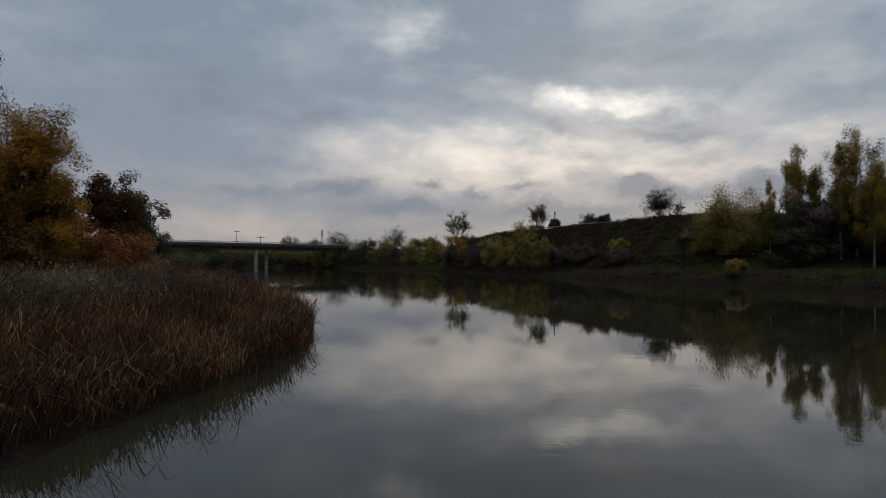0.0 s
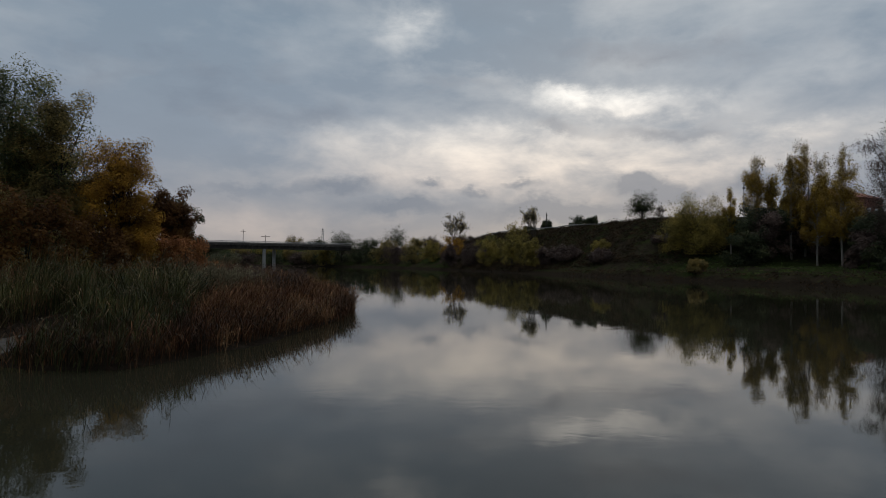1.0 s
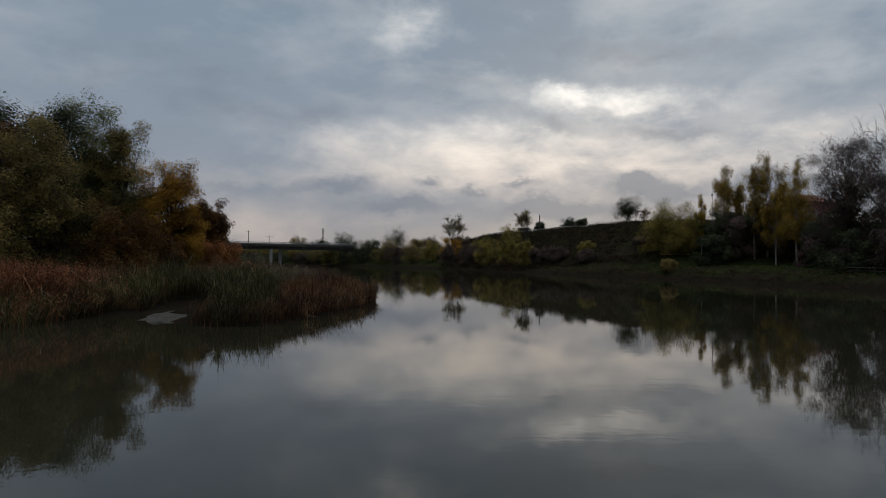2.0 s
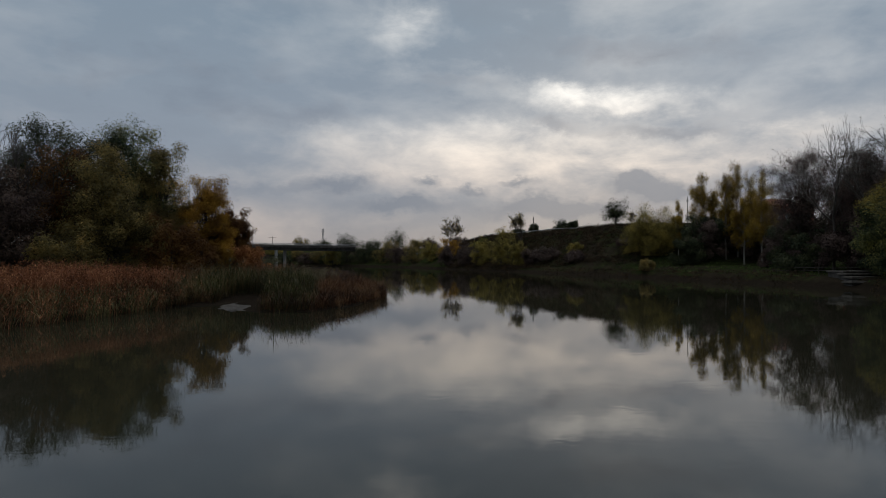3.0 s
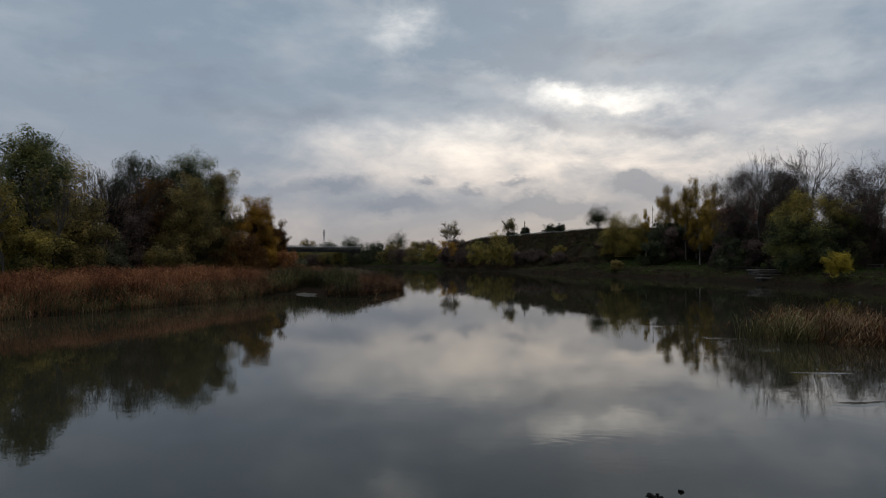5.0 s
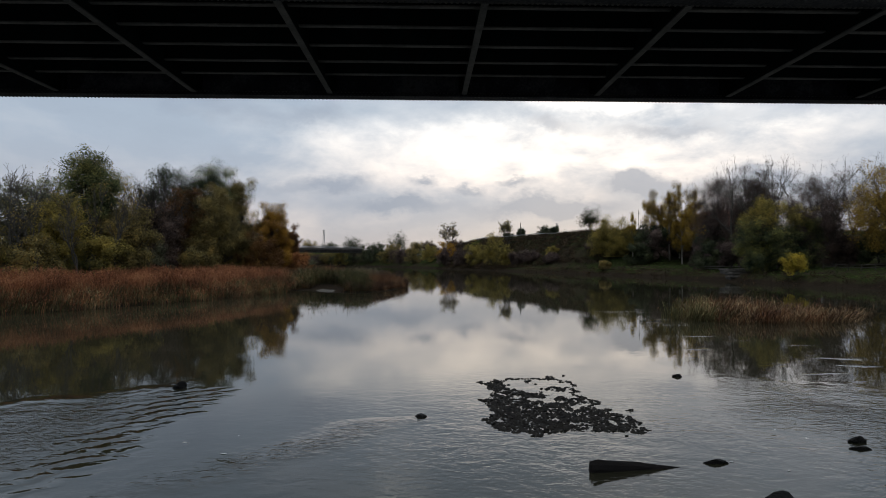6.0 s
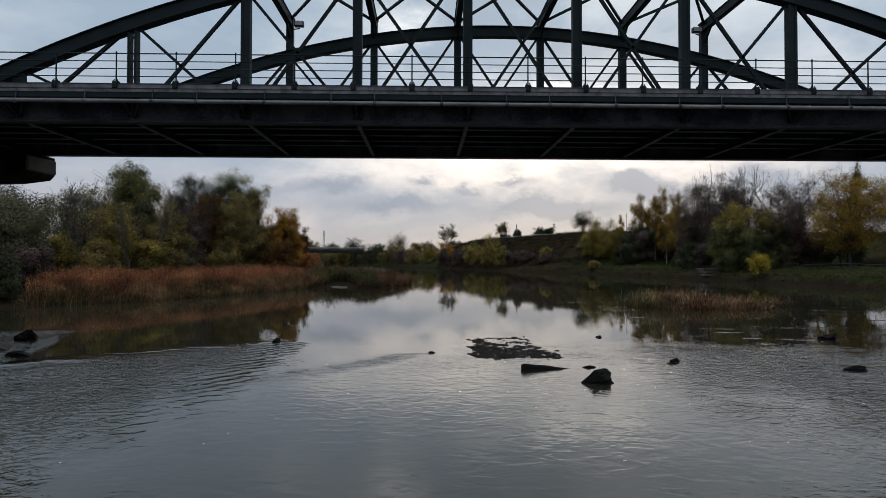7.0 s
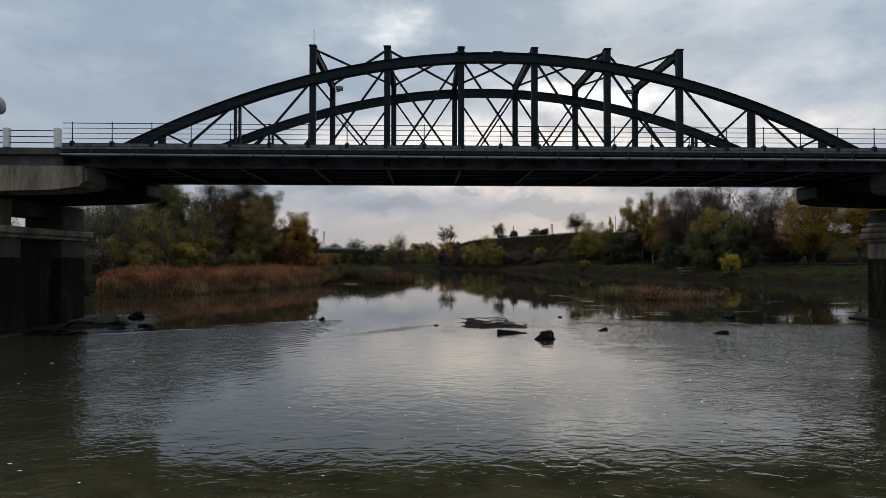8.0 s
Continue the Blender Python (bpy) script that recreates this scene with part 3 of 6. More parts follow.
def crown_tree(name, x, y, top, r, leaf, label, category="tree", leaves=9000, size=0.17, low=0.12, form="round", bark="bark", sub=170, spread=0.8, lean=(0, 0), group="", cap=None, core=8):
    """A tree with a trunk, limbs to each clump of the crown and thousands of leaf sprays, closed by larger sprays inside."""
    z0 = land1(x, y) - 0.1
    H = top - z0
    root = thing(name, (x, y, z0), label, category, group)
    trunk_r = (0.010 if form == "column" else 0.018) * H + 0.05
    tip = np.array([lean[0] * H, lean[1] * H, H * (0.9 if form == "column" else 0.74)])
    lines = [curve((0, 0, 0), tip, trunk_r, 0.03, 0.02 * H, 8)]
    if form == "round":
        sub = max(sub, int(H * r * 2.1))
    k = max(14, int(sub * 0.36))
    if form == "column":
        # several steep spires, the middle one tallest
        n = 5
        so = rng.normal(size=(n, 2)) * r * 0.52
        so[0] = 0.0
        sh = rng.uniform(0.72, 0.96, n)
        sh[0] = 1.0
        w = rng.integers(0, n, k)
        w[: k // 4] = 0
        q = rng.uniform(0, 1, k)
        rr = r * 0.7 * (1 - q) ** 0.6 * np.clip(q * 4 + 0.3, 0, 1) * rng.uniform(0.2, 1.0, k)
        th = rng.uniform(0, 6.283, k)
        zs = low + (sh[w] - low) * q
        pull = np.clip(0.7 + q, 0, 1)[:, None]
        cen = np.concatenate([so[w] * pull + np.stack([rr * np.cos(th), rr * np.sin(th)], 1), (zs * H * 0.96)[:, None]], 1)
    else:
        d = rng.normal(size=(k, 3))
        d /= np.linalg.norm(d, axis=1)[:, None]
        rad = rng.uniform(0.10, 1.0, k) ** 0.34
        zc, hz = H * (1 + low) / 2, H * (1 - low) / 2
        full = 1.0 + 0.16 * np.sqrt(np.clip(1 - d[:, 2:3] ** 2, 0, 1)) * np.abs(d[:, 2:3]) * 2
        cen = d * full * rad[:, None] * np.array([r, r, hz * 1.09]) * 0.88 * rng.uniform(0.92, 1.05, (k, 1)) + np.array([0, 0, zc])
        cen[:, 0] += lean[0] * cen[:, 2]
        cen[:, 1] += lean[1] * cen[:, 2]
    per = max(3, sub // k)
    subs = []
    for c in cen:
        hz = c[2] * (0.55 if form != "column" else 0.78)
        a = np.array([tip[0] * hz / H, tip[1] * hz / H, max(hz, H * low * 0.5)])
        L = curve(a, c, trunk_r * 0.26, 0.02, 0.05 * H * 0.5, 5)
        lines.append(L)
        for _ in range(per):
            o = rng.normal(size=3) * spread * np.array([1, 1, 0.9]) * r * 0.20
            if form == "column":
                o = rng.normal(size=3) * np.array([0.16, 0.16, 0.0]) * r + np.array([0, 0, rng.uniform(-0.02, 0.06) * H])
            e = c + o
            if form != "bush" and rng.random() < 0.4:
                lines.append(curve(c, e, 0.03, 0.010, 0.1, 3))
            subs.append(e)
    subs = np.array(subs)
    subs = subs[subs[:, 2] > 0.3]
    wgt = rng.uniform(0.3, 1.5, len(subs)) ** (2.0 if form == "column" else 0.6)
    leaves = int(leaves * (1.6 if form == "bush" else 2.1))
    pick = rng.choice(len(subs), leaves, p=wgt / wgt.sum())
    sg = r * 0.098 + 0.17
    off = rng.normal(size=(leaves, 3))
    far = np.linalg.norm(off, axis=1)[:, None]
    off *= np.minimum(1.0, 1.9 / far) * sg
    if form == "column":
        off *= np.array([0.85, 0.85, 1.6])
    off[:, 2] *= 1.0 if form == "column" else 0.88
    Cn = subs[pick] + off
    Cn[:, 2] = np.maximum(Cn[:, 2], 0.1)
    mid = np.array([tip[0] * 0.5, tip[1] * 0.5, H * (0.4 + 0.5 * low)])
    face = off / sg * 0.55 + (Cn - mid) / np.array([r, r, H * 0.5]) * 0.5 + np.array([0, 0, 0.55]) + rng.normal(size=Cn.shape) * 0.5
    V, F = tubes(lines)
    part_mesh("trunk", mesh_of("trunk", V, F, M[bark], True), root, "")
    size = size * (0.82 if form != "bush" else 0.86)
    upper = np.zeros(len(Cn), bool)
    if cap:
        # the sunny top of the crown has turned
        q = Cn[:, 2] / H + 0.10 * np.sin(Cn[:, 0] * 1.7 + Cn[:, 1]) + rng.normal(size=len(Cn)) * 0.05
        upper = q > cap[1]
        V, F = leaf_quads(Cn[upper], size, 0.0, face[upper])
        part_mesh("crown_top", mesh_of("crown_top", V, F, M[cap[0]]), root, "yellowing leaves at the top")
    V, F = leaf_quads(Cn[~upper], size, 0.0, face[~upper])
    if core and form != "column":
        inner = mid + (np.repeat(cen, core, 0) - mid) * rng.uniform(0.15, 0.80, (len(cen) * core, 1)) + rng.normal(size=(len(cen) * core, 3)) * 0.25
        inner[:, 2] = np.maximum(inner[:, 2], 0.4)
        V2, F2 = leaf_quads(inner, min(0.42, 0.11 * r), 0.0, inner - mid + rng.normal(size=inner.shape))
        V, F = np.concatenate([V, V2]), np.concatenate([F, F2 + len(V)])
    part_mesh("crown", mesh_of("crown", V, F, M[leaf]), root)
    return root


def bare_tree(name, x, y, top, spread, label, leaf=None, leaves=0, twig=0.02, lean=(0, 0), size=0.22, bark="bark", group="", up=0.4, stems=1):
    """A leafless tree: branches that fork down to twigs."""
    z0 = land1(x, y) - 0.1
    H = top - z0
    root = thing(name, (x, y, z0), label, "tree", group)
    lines, tips = [], []

    def grow(p, d, length, r, level):
        q = p + d * length
        lines.append(curve(p, q, r, r * 0.66, length * 0.07, 4 if level > 2 else 3))
        if level == 0:
            tips.append(q)
            return
        n = 3
        for i in range(n):
            s = rng.normal(size=3) * spread * (1.15 if level < 3 else 0.9)
            s[2] += up * 0.3
            e = d + s
            e /= np.linalg.norm(e)
            at = p + d * length * rng.uniform(0.45, 1.0)
            grow(at if i else q, e, length * rng.uniform(0.55, 0.85), max(r * 0.55, twig), level - 1)

    for i in range(stems):
        d = np.array([lean[0] + rng.normal() * 0.16 * (stems > 1), lean[1] + rng.normal() * 0.12 * (stems > 1), 1.0])
        grow(np.array([0.0, 0, 0]), d / np.linalg.norm(d), H * 0.30, 0.011 * H + 0.03, 5)
    zmax = max(t[2] for t in tips)
    k = H / zmax
    lines = [[(p * np.array([1, 1, k]), r) for p, r in L] for L in lines]
    V, F = tubes(lines, 3)
    part_mesh("trunk", mesh_of("trunk", V, F, M[bark], True), root)
    if leaves:
        T = np.array(tips) * np.array([1, 1, k])
        C = T[rng.integers(0, len(T), leaves)] + rng.normal(size=(leaves, 3)) * size * 2.0
        V, F = leaf_quads(C, size)
        part_mesh("crown", mesh_of("crown", V, F, M[leaf]), root, "thin remaining leaves")
    return root


# left bank, from the far end of the grove to the old bridge
crown_tree("oak", -44.1, 150, 13.6, 3.0, "dark", "dark green round-headed oak at the grove's end", leaves=8000, size=0.22, low=0.05)
crown_tree("elm", -33.2, 119.5, 11.8, 2.5, "rust", "russet brown elm behind tall reeds", leaves=9000, size=0.2, low=0.05)
crown_tree("maple", -33.6, 108.6, 14.6, 3.7, "ochre", "golden ochre maple leaning over the reed bed", leaves=24000, size=0.135, low=0.03)
bare_tree("bare_maple", -33.9, 109.6, 15.0, 0.17, "nearly bare maple with last golden leaves", leaf="ochre", leaves=700, size=0.12, stems=2, twig=0.014)
crown_tree("maple", -46, 124, 18.0, 5.0, "ochre", "tall maple with thinning golden leaves", leaves=10000, low=0.05)
crown_tree("oak", -40.4, 109.0, 19.8, 4.7, "olive", "tall oak turning olive and yellow", leaves=23000, low=0.05)
crown_tree("oak", -45.0, 110, 23.0, 5.8, "green", "tallest green oak of the grove", leaves=18000, low=0.08)
crown_tree("elm", -47.8, 96, 19.6, 5.2, "dark", "dark round-headed elm with dense foliage", leaves=17000, low=0.08)
crown_tree("oak", -43.9, 99, 20.4, 3.9, "dark", "dark green oak in the grove", leaves=13000, low=0.08)
crown_tree("willow", -37.2, 89, 15.6, 4.6, "olive", "rounded olive willow behind the reeds", leaves=17000, low=0.02)
crown_tree("elm", -43.7, 91, 15.7, 3.6, "rust", "russet elm among green oaks", leaves=9000, low=0.1)
crown_tree("elm", -44.5, 83, 13.0, 3.8, "thin_brown", "brown elm under the bare ashes", leaves=9000, low=0.05)
bare_tree("bare_ash", -46.2, 84, 18.8, 0.28, "leafless grey ash with upright branches", stems=4, twig=0.016)
bare_tree("bare_ash", -49.5, 86, 17.6, 0.28, "leafless grey ash with upright branches", stems=4, twig=0.016)
crown_tree("poplar", -46, 66, 18.0, 3.6, "green", "green poplar mixed with dry branches", leaves=13000, low=0.08)
crown_tree("poplar", -56, 74, 14.2, 3.6, "green", "green poplar over a thicket", leaves=12000, low=0.1)
crown_tree("poplar", -51, 78, 18.6, 3.8, "olive", "slender olive poplar in the thicket", leaves=9000, low=0.1)
for x, y, top in ((-43.5, 63, 13.5), (-46.5, 60, 12.0), (-41.5, 70, 12.5), (-49.5, 66, 17.0), (-44.5, 75, 15.0), (-40.0, 53.5, 11.0), (-38.6, 58.0, 12.0), (-42.3, 49.5, 10.5)):
    bare_tree("bare_sapling", x, y, top, 0.30, "thin pale leafless sapling in the thicket", leaf="olive", leaves=420, twig=0.018, size=0.12, bark="grey_bark", group="bare saplings in the thicket")
bare_tree("bare_ash", -47.0, 56, 14.6, 0.36, "leaning dead ash with arching branches", lean=(-0.32, 0), stems=3, twig=0.02, bark="grey_bark")
bare_tree("bare_ash", -51.5, 79, 21.0, 0.28, "tall leafless ash above the thicket", stems=2)
crown_tree("sapling", -41, 66, 11.0, 3.2, "olive", "young olive-green tree at the thicket's edge", leaves=8000, low=0.05)
crown_tree("sapling", -44, 57, 11.0, 2.8, "lime", "young yellow-green tree at the thicket's edge", leaves=8000, low=0.05)
crown_tree("sapling", -50, 60, 13.5, 3.6, "grey", "young grey-green tree inside the thicket", leaves=8000, low=0.05)
crown_tree("willow", -52, 50, 12.0, 4.2, "grey", "grey-green willow beside the river", leaves=13000, low=0.03)
crown_tree("willow", -48.5, 44, 10.5, 3.8, "grey", "grey-green willow beside the river", leaves=12000, low=0.03)
crown_tree("willow", -57, 41, 11.0, 4.2, "grey", "low grey-green willow on the bank", leaves=8000, low=0.03)
crown_tree("bush", -40.6, 31.6, 4.2, 2.0, "dark", "dark green bush overhanging the water at the reeds' end", "bush", 5000, 0.12, 0.0, "bush", sub=120)
crown_tree("bush", -43.6, 30.2, 6.6, 2.9, "olive", "dense olive bush on the bank near the old bridge", "bush", 7000, 0.13, 0.0, "bush", sub=140)
crown_tree("bush", -48.0, 27.0, 7.0, 3.2, "brown", "brown-green bush on the bank near the old bridge", "bush", 6000, 0.13, 0.0, "bush", sub=140)
crown_tree("willow", -58, 28, 10.0, 4.4, "grey", "grey-green willow close to the old bridge", leaves=9000, low=0.03)
for x, y, top, r, leaf, lab in ((-30.5, 90, 7.2, 3.2, "rust", "rust-brown tamarisk bush behind the reeds"), (-38, 82, 6.5, 3.0, "olive", "olive bush behind the reeds"), (-30.5, 113, 5.2, 2.8, "orange", "orange-brown tamarisk bush behind the reeds"), (-34.5, 112, 6.0, 3.0, "rust", "rust-brown tamarisk bush behind the reeds"), 
                                (-31.0, 118, 5.0, 3.0, "orange", "orange tamarisk bush behind the reeds"), (-32.5, 104, 5.5, 3.0, "rust", "rust-brown tamarisk bush behind the reeds"), (-42, 73, 6.0, 3.0, "grey", "grey-green bush under bare trees"),
                                (-39, 57, 6.5, 2.6, "lime", "yellow-green bush behind reeds"), (-40, 47, 6.0, 2.6, "olive", "olive bush behind reeds"), (-47, 49, 7.0, 2.4, "lime", "yellow-green bush in the thicket"),
                                (-44, 40, 5.0, 2.8, "brown", "brown bush at the water"), (-49, 31, 5.0, 3.0, "rust", "rust-brown bush at the water"), (-47, 110, 8, 4, "dark", "dark undergrowth bush in the thicket"),
                                (-52, 86, 8, 4.5, "dark", "dark undergrowth bush in the thicket"), (-48, 70, 7, 4, "olive", "olive undergrowth bush in the thicket"), (-52, 54, 7, 4, "grey", "grey-green undergrowth bush in the thicket"),
                                (-34, 137, 3.2, 3.4, "grey", "grey-green bush by the water"), (-48, 152, 4.5, 4.0, "rust", "orange-brown bush by the water")):
    crown_tree("bush", x, y, top + 0.5, r, leaf, lab, "bush", 5200, 0.17, 0.0, "bush", sub=50)

# right bank: poplars, the large bush, the wood beyond the landing
for x, y, top, r in ((65, 168, 24.6, 2.9), (66.8, 166, 22.2, 1.2), (68.6, 158, 26.0, 3.2), (65.4, 157, 23.6, 2.0), (70.8, 156, 19.5, 2.6), (66.4, 151, 18.8, 2.2), (68.2, 147, 22.6, 2.7), (57, 163, 17.6, 1.2)):
    crown_tree("poplar", x, y, top, r, "yellow", "yellowing poplar with steep ragged branches", leaves=int(2900 * r), size=0.17, low=0.28, form="column", bark="pale_bark", sub=int(60 + 45 * r), group="poplars on the bank")
crown_tree("bush", 52.0, 167, 15.6, 6.4, "lime", "large domed yellow-green bush on the bank", "bush", 19000, 0.18, 0.0, "bush", sub=200)
crown_tree("tree", 64.0, 127, 23.6, 5.2, "brown", "russet tree with thin leaves", leaves=20000, size=0.13, bark="grey_bark", low=0.1)
crown_tree("tree", 67.0, 118, 24.0, 5.4, "brown", "tall dark brown tree with thin leaves", leaves=21000, size=0.13, bark="grey_bark", low=0.1)
crown_tree("tree", 66, 112, 20.6, 4.6, "brown", "purple-brown tree with thin leaves", leaves=16000, size=0.13, bark="grey_bark", low=0.08)
crown_tree("tree", 71, 122, 22.0, 5.5, "dark", "tall dark green tree in the wood", leaves=10000, low=0.15)
for x, y, top in ((61.5, 115, 25.0), (64.5, 115, 25.5), (64, 110, 24.2), (65.3, 105, 25.2), (77, 112, 24), (73, 100, 23.3), (77, 100, 23.3), (71, 136, 22.5), (82, 100, 24)):
    bare_tree("bare_tree", x, y, top, 0.45, "tall leafless tree above the wood", leaf="brown", leaves=300, size=0.10, stems=1, twig=0.014, up=0.3, bark="grey_bark", group="bare trees in the wood")
crown_tree("tree", 58.5, 97.6, 14.8, 4.5, "turning", "broad green tree with yellowing top by the landing", leaves=19000, low=0.03, cap=("lime", 0.68))
crown_tree("tree", 66.0, 98, 14.0, 3.4, "turning", "green tree beside the landing", leaves=11000, low=0.04, cap=("lime", 0.72))
crown_tree("bush", 56.6, 85.4, 5.1, 1.7, "bright", "bright yellow bush at the water's edge", "bush", 2600, 0.15, 0.2, "bush", sub=90)
crown_tree("tree", 69, 99, 19.5, 4.8, "brown", "purple-brown tree nearly bare", leaves=15000, core=3, size=0.13, bark="grey_bark", low=0.08)
crown_tree("tree", 76, 104, 20.5, 5.2, "brown", "purple-brown tree nearly bare", leaves=13000, core=3, size=0.13, bark="grey_bark", low=0.08)
crown_tree("tree", 75.5, 88, 19.5, 6.3, "yellow", "broad yellow tree on the grassy bank", leaves=17000, low=0.22, sub=100)
crown_tree("tree", 82, 84, 18.5, 5.8, "yellow", "yellow tree on the grassy bank", leaves=12000, low=0.22)
crown_tree("tree", 84, 98, 24.0, 2.2, "olive", "tall olive poplar behind yellow trees", leaves=7000, form="column", low=0.15)
crown_tree("tree", 92, 92, 21.0, 6.0, "brown", "brown tree at the back of the bank", leaves=7000)
for x, y, top, r, leaf in ((57, 156, 10, 4.0, "dark"), (61, 164, 14, 5.0, "dark"), (66, 163, 14.5, 5.0, "dark"), (73, 170, 17, 5.5, "dark"), (80, 166, 17, 6.0, "brown"), (71, 153, 11, 4.2, "brown"), (66, 138, 9, 3.0, "brown"), (63, 130, 10, 3.4, "dark"), (66, 127, 11, 4, "brown"), (70, 140, 12, 4.5, "dark"),
                           (68, 106, 9, 4, "dark"), (75, 101, 9, 4, "brown"), (80, 95, 10, 4.5, "dark"), (90, 84, 9, 5, "dark"), (76, 150, 13, 5, "dark"), (64, 112, 8, 3.6, "brown"), (61, 104, 7, 3, "dark"), (96, 78, 9, 5, "dark"), (62, 158, 12.5, 4.8, "brown"), (69, 159, 13.5, 4.6, "dark"), (75, 162, 15, 5, "dark"), (61, 160, 8, 3.6, "brown"), (73, 148, 11, 5, "dark"), (60, 120, 9, 3.8, "dark"), (62, 112, 10, 3.8, "brown"), (68, 116, 12, 4.5, "dark")):
    crown_tree("undergrowth", x, y, top, r, leaf, "dark undergrowth bush in the wood", "bush", 4300, 0.25, 0.0, "bush", sub=50, group="undergrowth of the wood")

# the road embankment and its shrubs
crown_tree("oak", 61.5, 226, 23.8, 4.4, "dark", "dark round oak on top of the embankment", leaves=2300, low=0.25, size=0.2)
bare_tree("bare_tree", 68, 228, 20.5, 0.4, "small leafless tree on the embankment", leaf="brown", leaves=300, twig=0.04)
bare_tree("bare_tree", 30, 232, 20.5, 0.33, "thin yellowing tree below the embankment", leaf="lime", leaves=1300, stems=3, size=0.18, twig=0.035)
bare_tree("bare_tree", 6.5, 284, 22.4, 0.33, "half-bare tree at the water", leaf="olive", leaves=1500, stems=2, size=0.24, twig=0.06)
for x, y, top, r, leaf, lab in ((22, 222, 13.5, 5, "lime", "yellow-green bush at the water"), (27, 212, 9, 3.4, "lime", "yellow bush at the water"), (17, 238, 11, 4.5, "lime", "yellow-green bush at the water"),
                                (6, 276, 12.5, 5.0, "ochre", "ochre bush at the water"), (-1, 292, 11, 5, "lime", "yellow-green bush at the water"), (39, 190, 8.6, 1.9, "lime", "yellow-green bush on the slope"),
                                (38, 186, 6.0, 2.6, "brown", "brown bush on the slope"), (45.5, 152, 3.6, 1.3, "olive", "yellow-green bush at the water"), (41, 268, 18.5, 2.0, "dark", "small dark conifer by the road"),
                                (49, 250, 18.0, 3.5, "dark", "dark bush by the road"), (52, 246, 18.5, 2.0, "dark", "dark bush by the road"), (36, 276, 16.5, 2.5, "dark", "dark bush by the road"),
                                (34, 200, 6.5, 3.5, "brown", "brown scrub on the slope"), (30, 206, 6.5, 3.5, "brown", "brown scrub on the slope"), (13, 250, 9.5, 4.5, "brown", "brown scrub on the slope"),
                                (5.5, 265, 8.5, 4, "brown", "brown scrub at the water"), (50, 176, 8, 3.5, "brown", "brown scrub on the slope"), (-10, 305, 10.5, 5, "olive", "olive bush at the water"),
                                (-18, 318, 10, 5, "brown", "brown bush at the water"), (-25, 330, 11, 5.5, "olive", "olive bush at the water"), (-35, 338, 12.0, 6, "dark", "dark bush at the water"),
                                (-46, 346, 17.5, 7, "dark", "dark tree by the modern bridge"), (-33, 350, 14, 6, "dark", "dark tree by the modern bridge"), (-22, 345, 13, 5, "olive", "olive tree by the road"),
                                (-53, 342, 10, 5, "lime", "yellow-green bush under the modern bridge"), (-62, 352, 9, 5, "olive", "olive bush under the modern bridge"), (-21.5, 384, 20.5, 8.5, "dark", "large round dark tree by the road"),
                                (-57, 350, 6, 4.5, "dark", "dark bush at the water"), (-69, 353, 6, 5, "brown", "brown bush at the water"), (-82, 356, 6.5, 5, "dark", "dark bush at the water"), (-96, 360, 6.5, 6, "brown", "brown bush at the water"), (-111, 364, 7, 6, "dark", "dark bush at the water"), (-75, 362, 9, 5, "olive", "olive bush beyond the modern bridge"), (-90, 372, 10, 6, "lime", "yellow bush beyond the modern bridge"), (-105, 375, 10, 6, "olive", "olive bush beyond the modern bridge"),
                                (-84, 409, 17.5, 6, "olive", "olive tree beyond the modern bridge"), (-70, 408, 15, 6, "dark", "dark tree beyond the modern bridge"), (-125, 385, 11, 7, "dark", "dark bush beyond the modern bridge"),
                                (0, 330, 14.5, 5, "brown", "brown scrub by the road"), (-8, 345, 14.0, 5, "olive", "olive scrub by the road"), (12, 305, 13.5, 4, "brown", "brown scrub by the road"),
                                (-150, 390, 12, 8, "dark", "dark bush beyond the modern bridge"), (-55, 420, 16, 8, "dark", "dark tree beyond the modern bridge")):
    crown_tree("bush", x, y, top, r, leaf, lab, "bush", 2800, 0.28, 0.0, "bush", sub=110)


def scatter(n, x0, x1, y0, y1, keep):
    p = np.stack([rng.uniform(x0, x1, n), rng.uniform(y0, y1, n)], 1)
    return p[keep(p[:, 0], p[:, 1])]


def clumpy(p, k=0.7):
    return 1 + 0.16 * np.sin(p[:, 0] * k * 1.9 + 2 * np.sin(p[:, 1] * k)) + 0.12 * np.cos(p[:, 1] * k * 2.3 + p[:, 0])


def far_woods():
    """A low belt of woods along the horizon."""
    V, F, n = [], [], 0
    C = []
    for i in range(420):
        a = rng.uniform(-0.75, 0.75)
        d = rng.uniform(650, 1500)
        x, y = math.sin(a) * d - 2, math.cos(a) * d
        z = land1(x, y)
        h = rng.uniform(4, 9)
        C.append(np.array([x, y, z + h * 0.5]) + rng.normal(size=(70, 3)) * np.array([h * 1.1, h * 1.1, h * 0.28]))
    V, F = leaf_quads(np.concatenate(C), 1.6)
    tagged(new("far_woods", mesh_of("far_woods", V, F, M["dark"])), "low dark belt of distant woods", "woods", kind="stuff")


far_woods()


